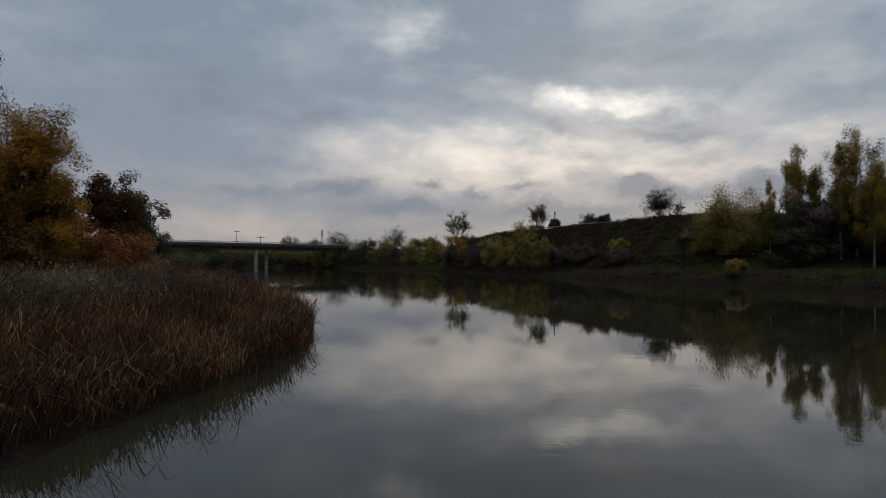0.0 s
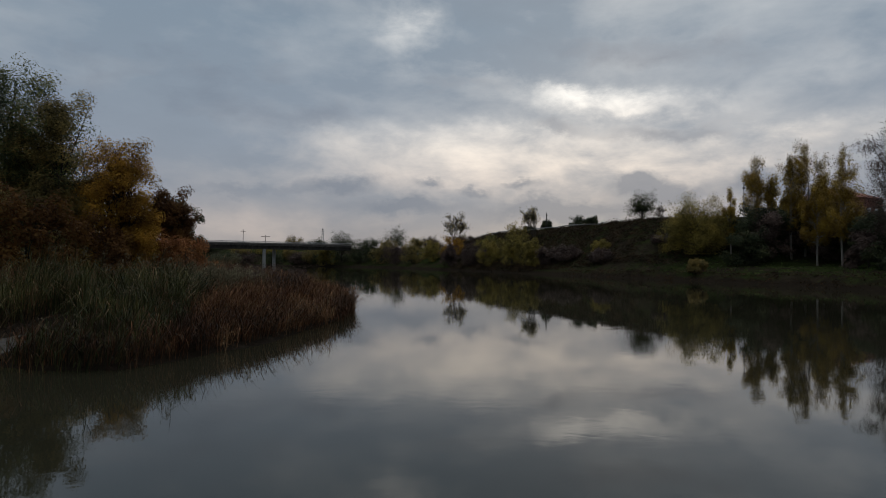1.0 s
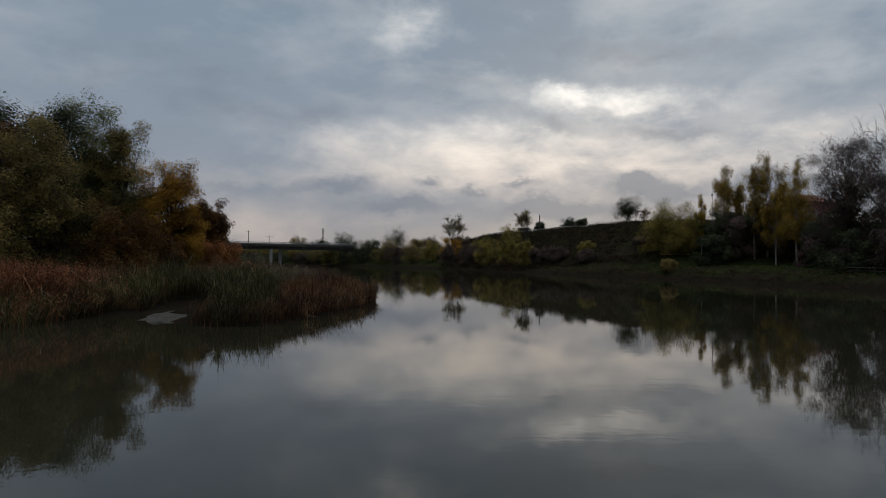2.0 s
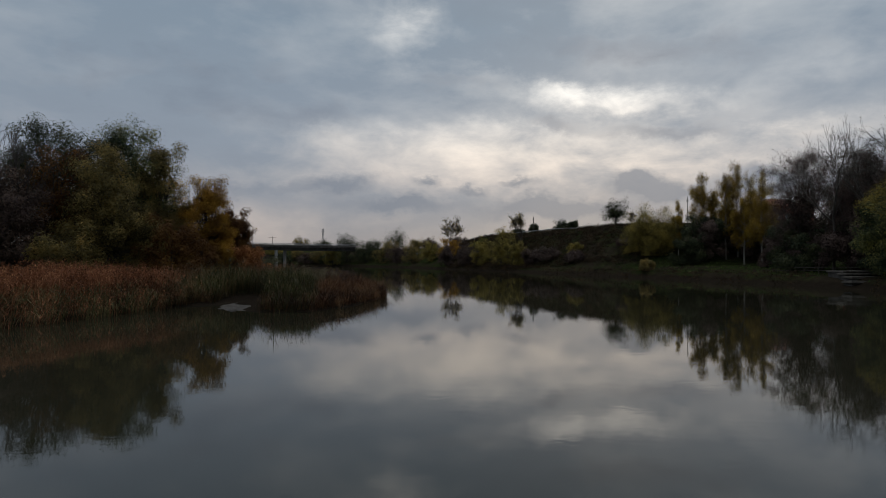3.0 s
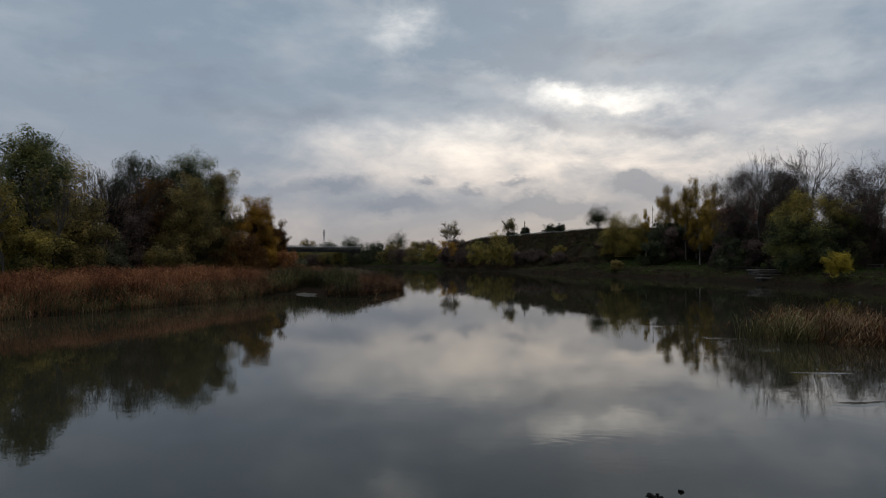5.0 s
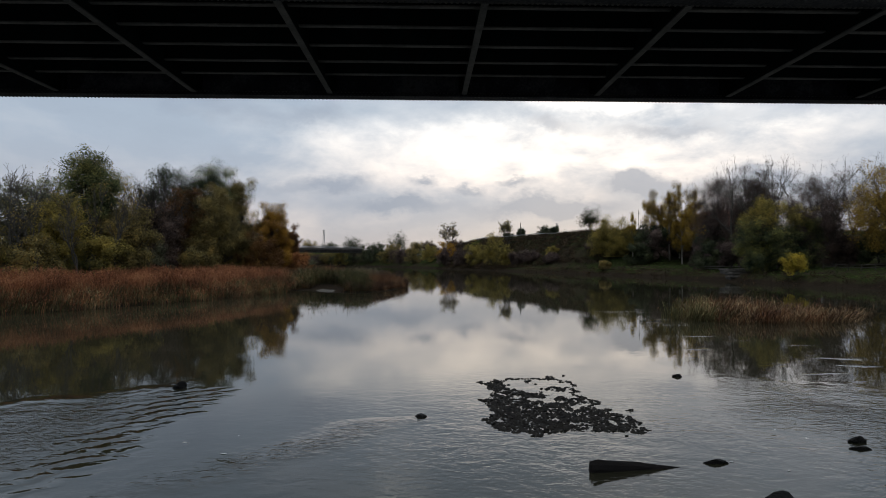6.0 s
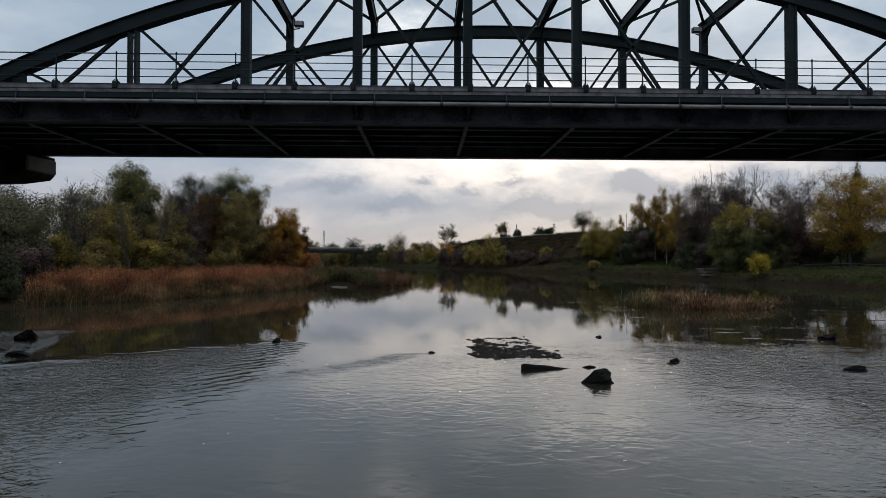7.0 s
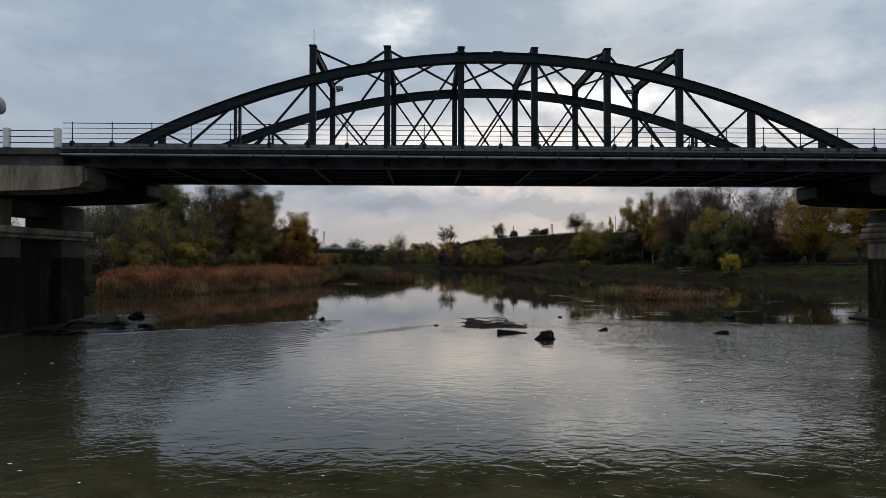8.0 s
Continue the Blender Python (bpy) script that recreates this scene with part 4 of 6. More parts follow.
def scrub(name, n, x0, x1, y0, y1, keep, mat, label, tall, leaves=12, size=0.12):
    """Low clumps of dry growth over a slope."""
    p = scatter(n, x0, x1, y0, y1, keep)
    h = tall * rng.uniform(0.3, 1.2, len(p)) * clumpy(p, 0.3)
    z = land(p[:, 0], p[:, 1])
    C = np.repeat(np.concatenate([p, (z + h * 0.4)[:, None]], 1), leaves, 0)
    H = np.repeat(h, leaves)[:, None]
    C = C + rng.normal(size=C.shape) * H * np.array([0.55, 0.55, 0.30])
    V, F = leaf_quads(C, size)
    tagged(new(name, mesh_of(name, V, F, M[mat])), label, "undergrowth", kind="stuff")


# ---------------------------------------------------------------- reeds


def strips(P0, D, H, W, width, arch, full=True):
    """Bent, tapering strips: from P0, leaning along D, with drooping tips."""
    n = len(P0)
    ts = np.array([0.0, 0.35, 0.7, 1.0]) if full else np.array([0.0, 0.5, 1.0])
    taper = np.array([0.75, 1.0, 0.75, 0.1]) if full else np.array([0.8, 1.0, 0.1])
    m = len(ts)
    V = np.zeros((n, 2 * m, 3))
    for j, (t, k) in enumerate(zip(ts, taper)):
        c = P0[:, :2] + D * (H * (0.25 * t + 0.75 * t ** 2))[:, None]
        z = P0[:, 2] + H * (t - arch * t ** 2.6)
        for g in (0, 1):
            V[:, 2 * j + g, :2] = c + W * (width * k * (g * 2 - 1) / 2)[:, None]
            V[:, 2 * j + g, 2] = z
    q = np.array([[0, 1, 3, 2], [2, 3, 5, 4], [4, 5, 7, 6]])[: m - 1]
    F = (np.arange(n)[:, None, None] * 2 * m + q[None]).reshape(-1, 4)
    return V.reshape(-1, 3), F


def blades(name, pts, heights, mat, label, lean=0.25, width=0.028, plume=None, plume_share=0.0, push=None, head=(22, 0.045, 0.9, 0.09, 0.13), head_label="feathery grey seed plumes"):
    """A bed of reeds: upright stems, and leaves that arch away from them."""
    n = len(pts)
    z0 = np.maximum(land(pts[:, 0], pts[:, 1]), -0.25)
    wind = np.stack([0.10 + 0.08 * np.sin(pts[:, 1] * 0.5 + pts[:, 0] * 0.3), 0.06 * np.cos(pts[:, 0] * 0.6)], 1)
    th = rng.uniform(0, 6.283, n)
    ld = np.abs(rng.normal(size=n)) * lean
    D = np.stack([np.cos(th), np.sin(th)], 1) * ld[:, None] + wind
    if push is not None:
        D = D + push
    W = rng.normal(size=(n, 2))
    W /= np.linalg.norm(W, axis=1)[:, None]
    w = width * rng.uniform(0.5, 1.5, n)
    arch = rng.uniform(0.0, 0.12, n) + 0.45 * (rng.random(n) < 0.22) * rng.random(n)
    P0 = np.concatenate([pts[:, :2], z0[:, None]], 1)
    V1, F1 = strips(P0, D, heights, W, w, arch)
    # one leaf from most stems
    k = rng.random(n) < 0.8
    m = int(k.sum())
    u = rng.uniform(0.25, 0.8, m)
    Pl = P0[k].copy()
    Pl[:, :2] += D[k] * (heights[k] * (0.25 * u + 0.75 * u ** 2))[:, None]
    Pl[:, 2] += heights[k] * u * 0.95
    tl = rng.uniform(0, 6.283, m)
    Dl = np.stack([np.cos(tl), np.sin(tl)], 1) * rng.uniform(0.4, 1.3, m)[:, None] + wind[k] * 2
    Wl = np.stack([-np.sin(tl), np.cos(tl)], 1)
    V2, F2 = strips(Pl, Dl, heights[k] * rng.uniform(0.3, 0.75, m), Wl, w[k] * 1.25, rng.uniform(0.4, 1.3, m), False)
    V, F = np.concatenate([V1, V2]), np.concatenate([F1, F2 + len(V1)])
    bed = tagged(new(name, mesh_of(name, V, F, M[mat])), label, "reeds", kind="stuff")
    if plume:
        k = rng.random(n) < plume_share
        tip = np.concatenate([pts[k, :2] + D[k] * heights[k, None], (z0[k] + heights[k] * (1 - arch[k]))[:, None]], 1)
        many, big, hang, wide, tall = head
        C = np.repeat(tip, many, 0) + rng.normal(size=(len(tip) * many, 3)) * np.array([wide, wide, tall])
        V, F = leaf_quads(C, big, hang)
        ob = new("seed_plumes", mesh_of("seed_plumes", V, F, M[plume]))
        ob.parent = bed
        ob["label"] = head_label
        ob["kind"] = "stuff"
    return bed


def outward(p, k):
    """A push towards the open water, for the stems of the fringe."""
    e = 0.4
    gx = shore(p[:, 0] + e, p[:, 1]) - shore(p[:, 0] - e, p[:, 1])
    gy = shore(p[:, 0], p[:, 1] + e) - shore(p[:, 0], p[:, 1] - e)
    return -np.stack([gx, gy], 1) / (2 * e) * k


def reed_beds():
    # the spit: rust reeds, with olive ones on its near side and in drifts
    cove = lambda x, y: ((x + 15.9 + 0.28 * (y - 67.5)) / 2.1) ** 2 + ((y - 67.2) / 5.2) ** 2 < 1
    p = scatter(56000, -26, -4.5, 60, 108, lambda x, y: (lambda s: (s > -0.15) & (s < 15))(shore(x, y)) & ~cove(x, y))
    q = scatter(20000, -50, -12, 70, 135, lambda x, y: (lambda s: (s > -0.5) & (s < 14))(shore(x, y)) & ((x < -26) | (y > 108)))
    p = np.concatenate([p, q])
    s = shore(p[:, 0], p[:, 1])
    zone = np.sin(p[:, 0] * 0.35 + 0.9) + np.cos(p[:, 1] * 0.16 - 0.4) + rng.normal(size=len(p)) * 0.35
    clump = (p[:, 1] < 76) & (p[:, 0] < -9.8 - 0.28 * np.maximum(p[:, 1] - 66, 0)) & (p[:, 0] > -21.5)
    greenish = clump | ((zone > 1.55) & (p[:, 0] < -9))
    greenish &= rng.random(len(p)) < 0.88
    h = (1.72 + rng.normal(size=len(p)) * 0.30) * clumpy(p) * (0.50 + 0.50 * ss(-0.2, 3.0, s)) * (0.76 + 0.24 * ss(-13, -24, p[:, 0]))
    h = h * np.where(clump & greenish, 1.12 + 0.30 * ss(-10, -14, p[:, 0]) * ss(63, 68, p[:, 1]), 1.0)
    # dips and hollows where the stand has been flattened
    dip = np.sin(p[:, 0] * 0.9 + 1.4 * np.sin(p[:, 1] * 0.37)) * np.cos(p[:, 1] * 0.52 + 0.8 * np.sin(p[:, 0] * 0.6))
    h = h * (1 - 0.28 * ss(0.35, 0.9, dip) * ~greenish)
    blades("reed_bed", p[~greenish], h[~greenish], "reed_rust", "tall rust-brown reeds standing on the spit", 0.34, 0.016)
    blades("reed_bed", p[greenish], h[greenish] * 1.02, "reed_green", "tall olive-green reeds with a few grey plumes on the spit", 0.30, 0.018, plume="plume", plume_share=0.02)
    pale = rng.random(len(p)) < 0.12
    blades("reed_bed", p[pale], h[pale] * 0.95, "reed_straw", "bleached straw-coloured reeds scattered over the spit", 0.55, 0.014)
    f = scatter(34000, -26, -4.5, 60, 104, lambda x, y: (lambda s: (s > -0.1) & (s < 1.2))(shore(x, y)) & ~cove(x, y))
    blades("reed_fringe", f, 1.3 * rng.uniform(0.35, 1.1, len(f)), "reed_rust", "bent reeds fringing the spit", 0.36, 0.016, push=outward(f, 0.2) * rng.uniform(0, 1.5, (len(f), 1)))
    g = f[rng.random(len(f)) < 0.22]
    blades("reed_fringe", g, 1.5 * rng.uniform(0.4, 1.1, len(g)), "reed_straw", "pale dry reeds arching over the water", 0.5, 0.014, push=outward(g, 0.3) * rng.uniform(0, 1.5, (len(g), 1)))
    # dark stems added to darken the reeds' foot and block sky behind it
    m = scatter(26000, -26, -4.5, 60, 106, lambda x, y: (lambda s: (s > 0.0) & (s < 3.2))(shore(x, y)) & ~cove(x, y))
    blades("reed_litter", m, rng.uniform(0.35, 1.0, len(m)), "scrub", "dark filler stems added at the foot of the reeds", 0.5, 0.03)
    # a stand of heavy grey plumes, and dark dead stalks beside it
    t = scatter(330, -16, -10, 73, 81, lambda x, y: (shore(x, y) > 2.0) & (np.hypot((x + 12.9) / 1.9, (y - 77.0) / 2.4) < 1) & (np.sin(x * 2.3) * np.cos(y * 2.1) > -0.3))
    blades("plume_grass", t, rng.uniform(1.4, 2.0, len(t)), "reed_green", "pampas-like grass with heavy grey plumes on the spit", 0.4, 0.02, plume="plume", plume_share=0.8, head=(70, 0.06, 1.4, 0.13, 0.17))
    t = scatter(9000, -18, -7, 78, 104, lambda x, y: (shore(x, y) > 2.0) & (np.sin(x * 0.8 + 1.0) * np.sin(y * 0.45 - 0.6) > 0.35))
    blades("dead_stalks", t, rng.uniform(1.2, 2.0, len(t)), "scrub", "dark purplish dead stalks among the reeds", 0.5, 0.02, plume="brown", plume_share=0.5, head=(8, 0.05, 0.4, 0.1, 0.16), head_label="dry purplish seed heads")
    # the belt along the bank towards the old bridge
    p = scatter(100000, -60, -20, 22, 70, lambda x, y: (lambda s: (s > -1.2) & (s < 8.5))(shore(x, y)) & (x < -20.0) & (x > -38.2 - 0.35 * (y - 33) + 0.8 * np.sin(y * 1.7)))
    s = shore(p[:, 0], p[:, 1])
    h = (2.2 + rng.normal(size=len(p)) * 0.16) * (0.6 + 0.4 * clumpy(p)) * (0.50 + 0.50 * ss(-0.6, 2.6, s))
    front = (s < 2.0) & (rng.random(len(p)) < 0.8)
    blades("reed_bed", p[~front], h[~front], "reed_red", "belt of rust-red reeds along the bank", 0.13, 0.02, plume="reed_red", plume_share=0.42, head=(7, 0.06, -0.9, 0.06, 0.16), head_label="soft red-brown seed heads")
    k = rng.random(int(front.sum())) < 0.62 + 0.3 * np.sin(p[front, 1] * 0.45)
    blades("reed_bed", p[front][k], h[front][k] * 0.92, "reed_olive", "olive-green reeds at the foot of the belt", 0.2, 0.024, push=outward(p[front][k], 0.15))
    blades("reed_bed", p[front][~k], h[front][~k] * 0.8, "reed_straw", "straw-coloured front reeds bending to the water", 0.3, 0.02, push=outward(p[front][~k], 0.3))


reed_beds()

scrub("slope_scrub", 30000, 5, 80, 165, 330, lambda x, y: (lambda s: (s > 0.3) & (s < 23) & ((np.sin(x * 0.21 + y * 0.13) + np.cos(y * 0.17 - x * 0.11) < 1.75) | (s < 6)))(shore(x, y)) & (x > 20 - 0.55 * (y - 215)), "scrub", "dry brown scrub covering the road embankment", 0.9, 12, 0.2)
scrub("slope_grass", 3200, 20, 90, 160, 260, lambda x, y: (lambda s: (s > 4) & (s < 30))(shore(x, y)) & (x > 20), "dark_grass", "rough green grass on the embankment", 0.4, 10, 0.15)
scrub("bank_scrub", 14000, 30, 72, 20, 200, lambda x, y: (lambda s: (s > -0.2) & (s < 2.4))(shore(x, y)) & (x > 28) & ~((x > 51) & (x < 62) & (y > 97) & (y < 109)), "scrub", "dark weeds hanging over the water's edge", 0.8, 14, 0.13)
scrub("bank_grass", 9000, 40, 100, 20, 178, lambda x, y: (lambda s: (s > 1.0) & (s < 24))(shore(x, y)) & (x > 30) & ~((x > 51) & (x < 62) & (y > 98) & (y < 109)), "grass", "rough grass on the river terrace", 0.30, 12, 0.09)
scrub("bank_weeds", 1500, 40, 90, 20, 178, lambda x, y: (lambda s: (s > 0.6) & (s < 9))(shore(x, y)) & (x > 30) & (np.sin(y * 0.31) + np.sin(y * 0.83 + x * 0.5) > 0.5) & ~((x > 51) & (x < 62) & (y > 98) & (y < 109)), "brown", "brown weeds in clumps along the terrace", 1.1, 18, 0.13)
scrub("left_undergrowth", 3000, -75, -24, 20, 175, lambda x, y: (lambda s: (s > 7) & (s < 30))(shore(x, y)), "scrub", "dark undergrowth below the grove", 1.4, 16, 0.17)

# ---------------------------------------------------------------- the old iron bridge
PANEL, HALF, WIDE = 4.0, 22.5, 7.0
DECK, SOFFIT = 9.96, 8.9
POSTS = [-18, -14, -10, -6, -2, 2, 6, 10, 14, 18]
RAIL_Y = -1.2


def arch_z(x):
    return 15.0 - 5.15 * (x / 20.0) ** 2


def old_bridge():
    b = thing("iron_bridge", (0, 0, 0), "dark green riveted iron arch bridge across the river", "bridge")
    for y in (0.0, WIDE):
        sgn = -1 if y == 0 else 1
        # arched top chord, box-shaped with projecting flanges
        bm = bmesh.new()
        sec = [(-0.21, -0.25), (0.21, -0.25), (0.21, -0.22), (0.15, -0.22), (0.15, 0.22), (0.23, 0.22), (0.23, 0.25), (-0.23, 0.25), (-0.23, 0.22), (-0.15, 0.22), (-0.15, -0.22), (-0.21, -0.22)]
        rings = []
        for x in np.linspace(-20.6, 20.6, 60):
            g = math.atan(-2 * 5.15 * x / 400.0)
            rings.append([bm.verts.new((x - math.sin(g) * k, y + o, arch_z(x) + math.cos(g) * k)) for o, k in sec])
        for p, q in zip(rings[:-1], rings[1:]):
            for i in range(12):
                bm.faces.new((p[i], p[(i + 1) % 12], q[(i + 1) % 12], q[i]))
        bm.faces.new(rings[0][::-1])
        bm.faces.new(rings[-1])
        bmesh.ops.recalc_face_normals(bm, faces=bm.faces)
        part("arch_chord", bm, M["iron"], b)
        # bottom girder
        bm = bmesh.new()
        box(bm, (-HALF, y - 0.02, SOFFIT + 0.02), (HALF, y + 0.02, DECK - 0.1))
        box(bm, (-HALF, y - 0.22, SOFFIT), (HALF, y + 0.22, SOFFIT + 0.03))
        box(bm, (-HALF, y - 0.05, SOFFIT + 0.03), (HALF, y + 0.05, SOFFIT + 0.2))
        box(bm, (-HALF, y - 0.2, DECK - 0.13), (HALF, y + 0.2, DECK - 0.1))
        for x in np.arange(-HALF + 0.5, HALF, 4.0):
            bar(bm, (x, y + sgn * 0.06, SOFFIT + 0.03), (x, y + sgn * 0.06, DECK - 0.13), 0.02, 0.1)
        part("bottom_girder", bm, M["iron_dark"], b)
        # rivet rows under and on the girder
        C = []
        for x in np.arange(-HALF + 0.05, HALF, 0.11):
            for yy in (-0.17, 0.17):
                C.append((x, y + yy, SOFFIT - 0.001))
            for zz in (0.05, 0.12):
                C.append((x + 0.05 * (zz > 0.1), y - 0.055, SOFFIT + 0.03 + zz))
        C = np.array(C)
        d = 0.027
        V = np.stack([C + np.array(o) * d for o in ((1, 1, 0), (-1, 1, 0), (-1, -1, 0), (1, -1, 0), (0.5, 0.5, -1), (-0.5, 0.5, -1), (-0.5, -0.5, -1), (0.5, -0.5, -1))], 1)
        q = np.array([[0, 1, 5, 4], [1, 2, 6, 5], [2, 3, 7, 6], [3, 0, 4, 7], [4, 5, 6, 7]])
        F = (np.arange(len(C))[:, None, None] * 8 + q[None]).reshape(-1, 4)
        riv = part_mesh("rivets", mesh_of("rivets", V.reshape(-1, 3), F, M["edge"]), b)
        riv["kind"] = "stuff"
        # verticals: two channels tied by lacing
        for x in POSTS:
            tall = abs(x) < 11
            top = 15.56 if tall else arch_z(x) - 0.1
            bm = bmesh.new()
            for o in (-0.12, 0.12):
                box(bm, (x + o - 0.045, y - 0.14, DECK - 0.9), (x + o + 0.045, y + 0.14, top))
            if x in (-14, 14):
                z = DECK
                while z < top - 0.42:
                    bar(bm, (x - 0.1, y - 0.1, z), (x + 0.1, y - 0.1, z + 0.42), 0.02, 0.04, (0, 1, 0))
                    bar(bm, (x + 0.1, y - 0.1, z + 0.42), (x - 0.1, y - 0.1, z + 0.84), 0.02, 0.04, (0, 1, 0))
                    z += 0.84
            else:
                box(bm, (x - 0.08, y - 0.12, DECK - 0.9), (x + 0.08, y + 0.12, top - 0.02))
            if tall:
                box(bm, (x - 0.2, y - 0.19, top - 0.06), (x + 0.2, y + 0.19, top))
            part("post", bm, M["iron"], b)
        # crossed diagonals in each panel
        ends = [-20] + POSTS + [20]
        for xa, xb in zip(ends[:-1], ends[1:]):
            if abs(xa) == 20 or abs(xb) == 20:
                continue
            for p, q in (((xb, arch_z(xb)), (xa, SOFFIT)), ((xa, arch_z(xa)), (xb, SOFFIT))):
                bm = bmesh.new()
                cut = (p[1] - DECK + 0.06) / (p[1] - q[1])
                e = (p[0] + (q[0] - p[0]) * cut, DECK - 0.06)
                for o in (-0.05, 0.05):
                    bar(bm, (p[0], y + o, p[1]), (e[0], y + o, e[1]), 0.03, 0.10)
                part("diagonal", bm, M["iron"], b)
    # portal struts and the lateral bracing above the road
    tall = [x for x in POSTS if abs(x) < 11]
    for x in tall:
        bm = bmesh.new()
        bar(bm, (x, 0.1, 15.33), (x, WIDE - 0.1, 15.33), 0.26, 0.36)
        box(bm, (x - 0.17, 0.1, 15.5), (x + 0.17, WIDE - 0.1, 15.53))
        for yy, s in ((0.14, 1), (WIDE - 0.14, -1)):
            bar(bm, (x, yy, 14.6), (x, yy + s * 0.7, 15.2), 0.1, 0.1)
        part("portal_strut", bm, M["iron"], b)
    for xa, xb in zip(tall[:-1], tall[1:]):
        for p, q in (((xa, 0.1), (xb, WIDE - 0.1)), ((xa, WIDE - 0.1), (xb, 0.1))):
            bm = bmesh.new()
            bar(bm, (p[0], p[1], 15.42), (q[0], q[1], 15.42), 0.11, 0.09)
            part("lateral_brace", bm, M["iron"], b)
    # floor: cross beams, stringers, slab
    for x in [-22 + 4 * i for i in range(12)]:
        bm = bmesh.new()
        box(bm, (x - 0.02, 0.05, SOFFIT + 0.08), (x + 0.02, WIDE - 0.05, DECK - 0.18))
        beam = part("cross_beam", bm, M["iron"], b)
        # the bottom flange is coloured much paler than the beam's web
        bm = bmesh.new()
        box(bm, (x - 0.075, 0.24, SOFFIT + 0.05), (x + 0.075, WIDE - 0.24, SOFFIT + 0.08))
        part("flange", bm, M["flange"], beam, "pale bottom flange of the cross beam")
        for y0, y1 in ((-0.04, RAIL_Y + 0.1), (WIDE + 0.04, WIDE + 1.1)):
            bm = bmesh.new()
            bar(bm, (x, y0, SOFFIT + 0.25), (x, y1, DECK - 0.28), 0.08, 0.12)
            bar(bm, (x, y0, DECK - 0.2), (x, y1, DECK - 0.2), 0.1, 0.12)
            for s in (-0.5, 0.5):
                bar(bm, (x, y0 - 0.05 * np.sign(y1), SOFFIT + 0.1), (x + s, (y0 + y1) / 2, DECK - 0.25), 0.05, 0.06)
            part("walkway_bracket", bm, M["iron_dark"], b)
    for y in (1.2, 2.3, 3.5, 4.7, 5.8):
        bm = bmesh.new()
        box(bm, (-HALF, y - 0.015, 9.25), (HALF, y + 0.015, DECK - 0.18))
        beam = part("stringer", bm, M["iron"], b)
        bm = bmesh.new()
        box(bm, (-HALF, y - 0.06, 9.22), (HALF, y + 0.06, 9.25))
        part("flange", bm, M["flange"], beam, "pale bottom flange of the stringer")
    bm = bmesh.new()
    box(bm, (-HALF, 0.2, DECK - 0.18), (HALF, WIDE - 0.2, DECK - 0.02))
    part("road_slab", bm, M["stain"], b)
    for y0, y1 in ((RAIL_Y + 0.05, -0.2), (WIDE + 0.2, WIDE + 1.15)):
        bm = bmesh.new()
        box(bm, (-HALF, y0, DECK - 0.13), (HALF, y1, DECK - 0.03))
        part("walkway", bm, M["stain"], b)
    for y in (RAIL_Y, WIDE + 1.2):
        bm = bmesh.new()
        box(bm, (-HALF, y - 0.05, DECK - 0.28), (HALF, y + 0.05, DECK))
        plate = part("kerb_plate", bm, M["edge"], b, "worn pale grey edge plate")
        for z0, z1, o in ((-0.17, -0.15, 0.065), (-0.012, 0.012, 0.07)):
            bm = bmesh.new()
            box(bm, (-HALF, y - o, DECK + z0), (HALF, y + o, DECK + z1))
            part("bead", bm, M["iron_dark"], plate, "dark bead along the plate")
        bm = bmesh.new()
        box(bm, (-HALF, y - 0.03, DECK - 0.46), (HALF, y + 0.03, DECK - 0.28))
        part("edge_beam", bm, M["iron"], b)
        # railing: a post every two metres and four round bars
        for k in range(-11, 12):
            x = 2.0 * k
            bm = bmesh.new()
            rod(bm, (x, y, DECK), (x, y, 11.02), 0.026, 0.022, 8)
            rod(bm, (x, y, 11.02), (x, y, 11.07), 0.034, 0.012, 8)
            box(bm, (x - 0.09, y - 0.08, DECK + 0.012), (x + 0.09, y + 0.08, DECK + 0.09))
            box(bm, (x - 0.085, y - 0.11, DECK - 0.16), (x + 0.085, y - 0.071, DECK + 0.05), 0.012)
            for sx in (-0.055, 0.055):
                rod(bm, (x + sx, y - 0.11, DECK - 0.10), (x + sx, y - 0.14, DECK - 0.10), 0.022, n=6)
            for s in (-1, 1):
                rod(bm, (x + s * 0.1, y - 0.06, DECK + 0.02), (x + s * 0.04, y - 0.02, DECK + 0.16), 0.02, 0.014, 6)
            part("railing_post", bm, M["iron"], b)
        for z in (11.0, 10.74, 10.48, 10.22):
            bm = bmesh.new()
            rod(bm, (-HALF, y, z), (HALF, y, z), 0.016 if z < 10.9 else 0.02, n=6)
            part("rail", bm, M["iron"], b)
    # service pipe on brackets below the edge plate
    bm = bmesh.new()
    rod(bm, (-HALF, RAIL_Y - 0.14, 9.36), (HALF, RAIL_Y - 0.14, 9.30), 0.07, n=12)
    part("service_pipe", bm, M["pipe"], b, "pale galvanised service pipe")
    for i in range(22):
        x = -21 + 2 * i + 0.3 * math.sin(i * 2.1)
        bm = bmesh.new()
        bar(bm, (x, RAIL_Y - 0.02, DECK - 0.1), (x, RAIL_Y - 0.15, 9.24), 0.03, 0.03)
        rod(bm, (x - 0.05, RAIL_Y - 0.14, 9.33), (x + 0.05, RAIL_Y - 0.14, 9.33), 0.084, n=8)
        part("pipe_clamp", bm, M["iron_dark"], b)
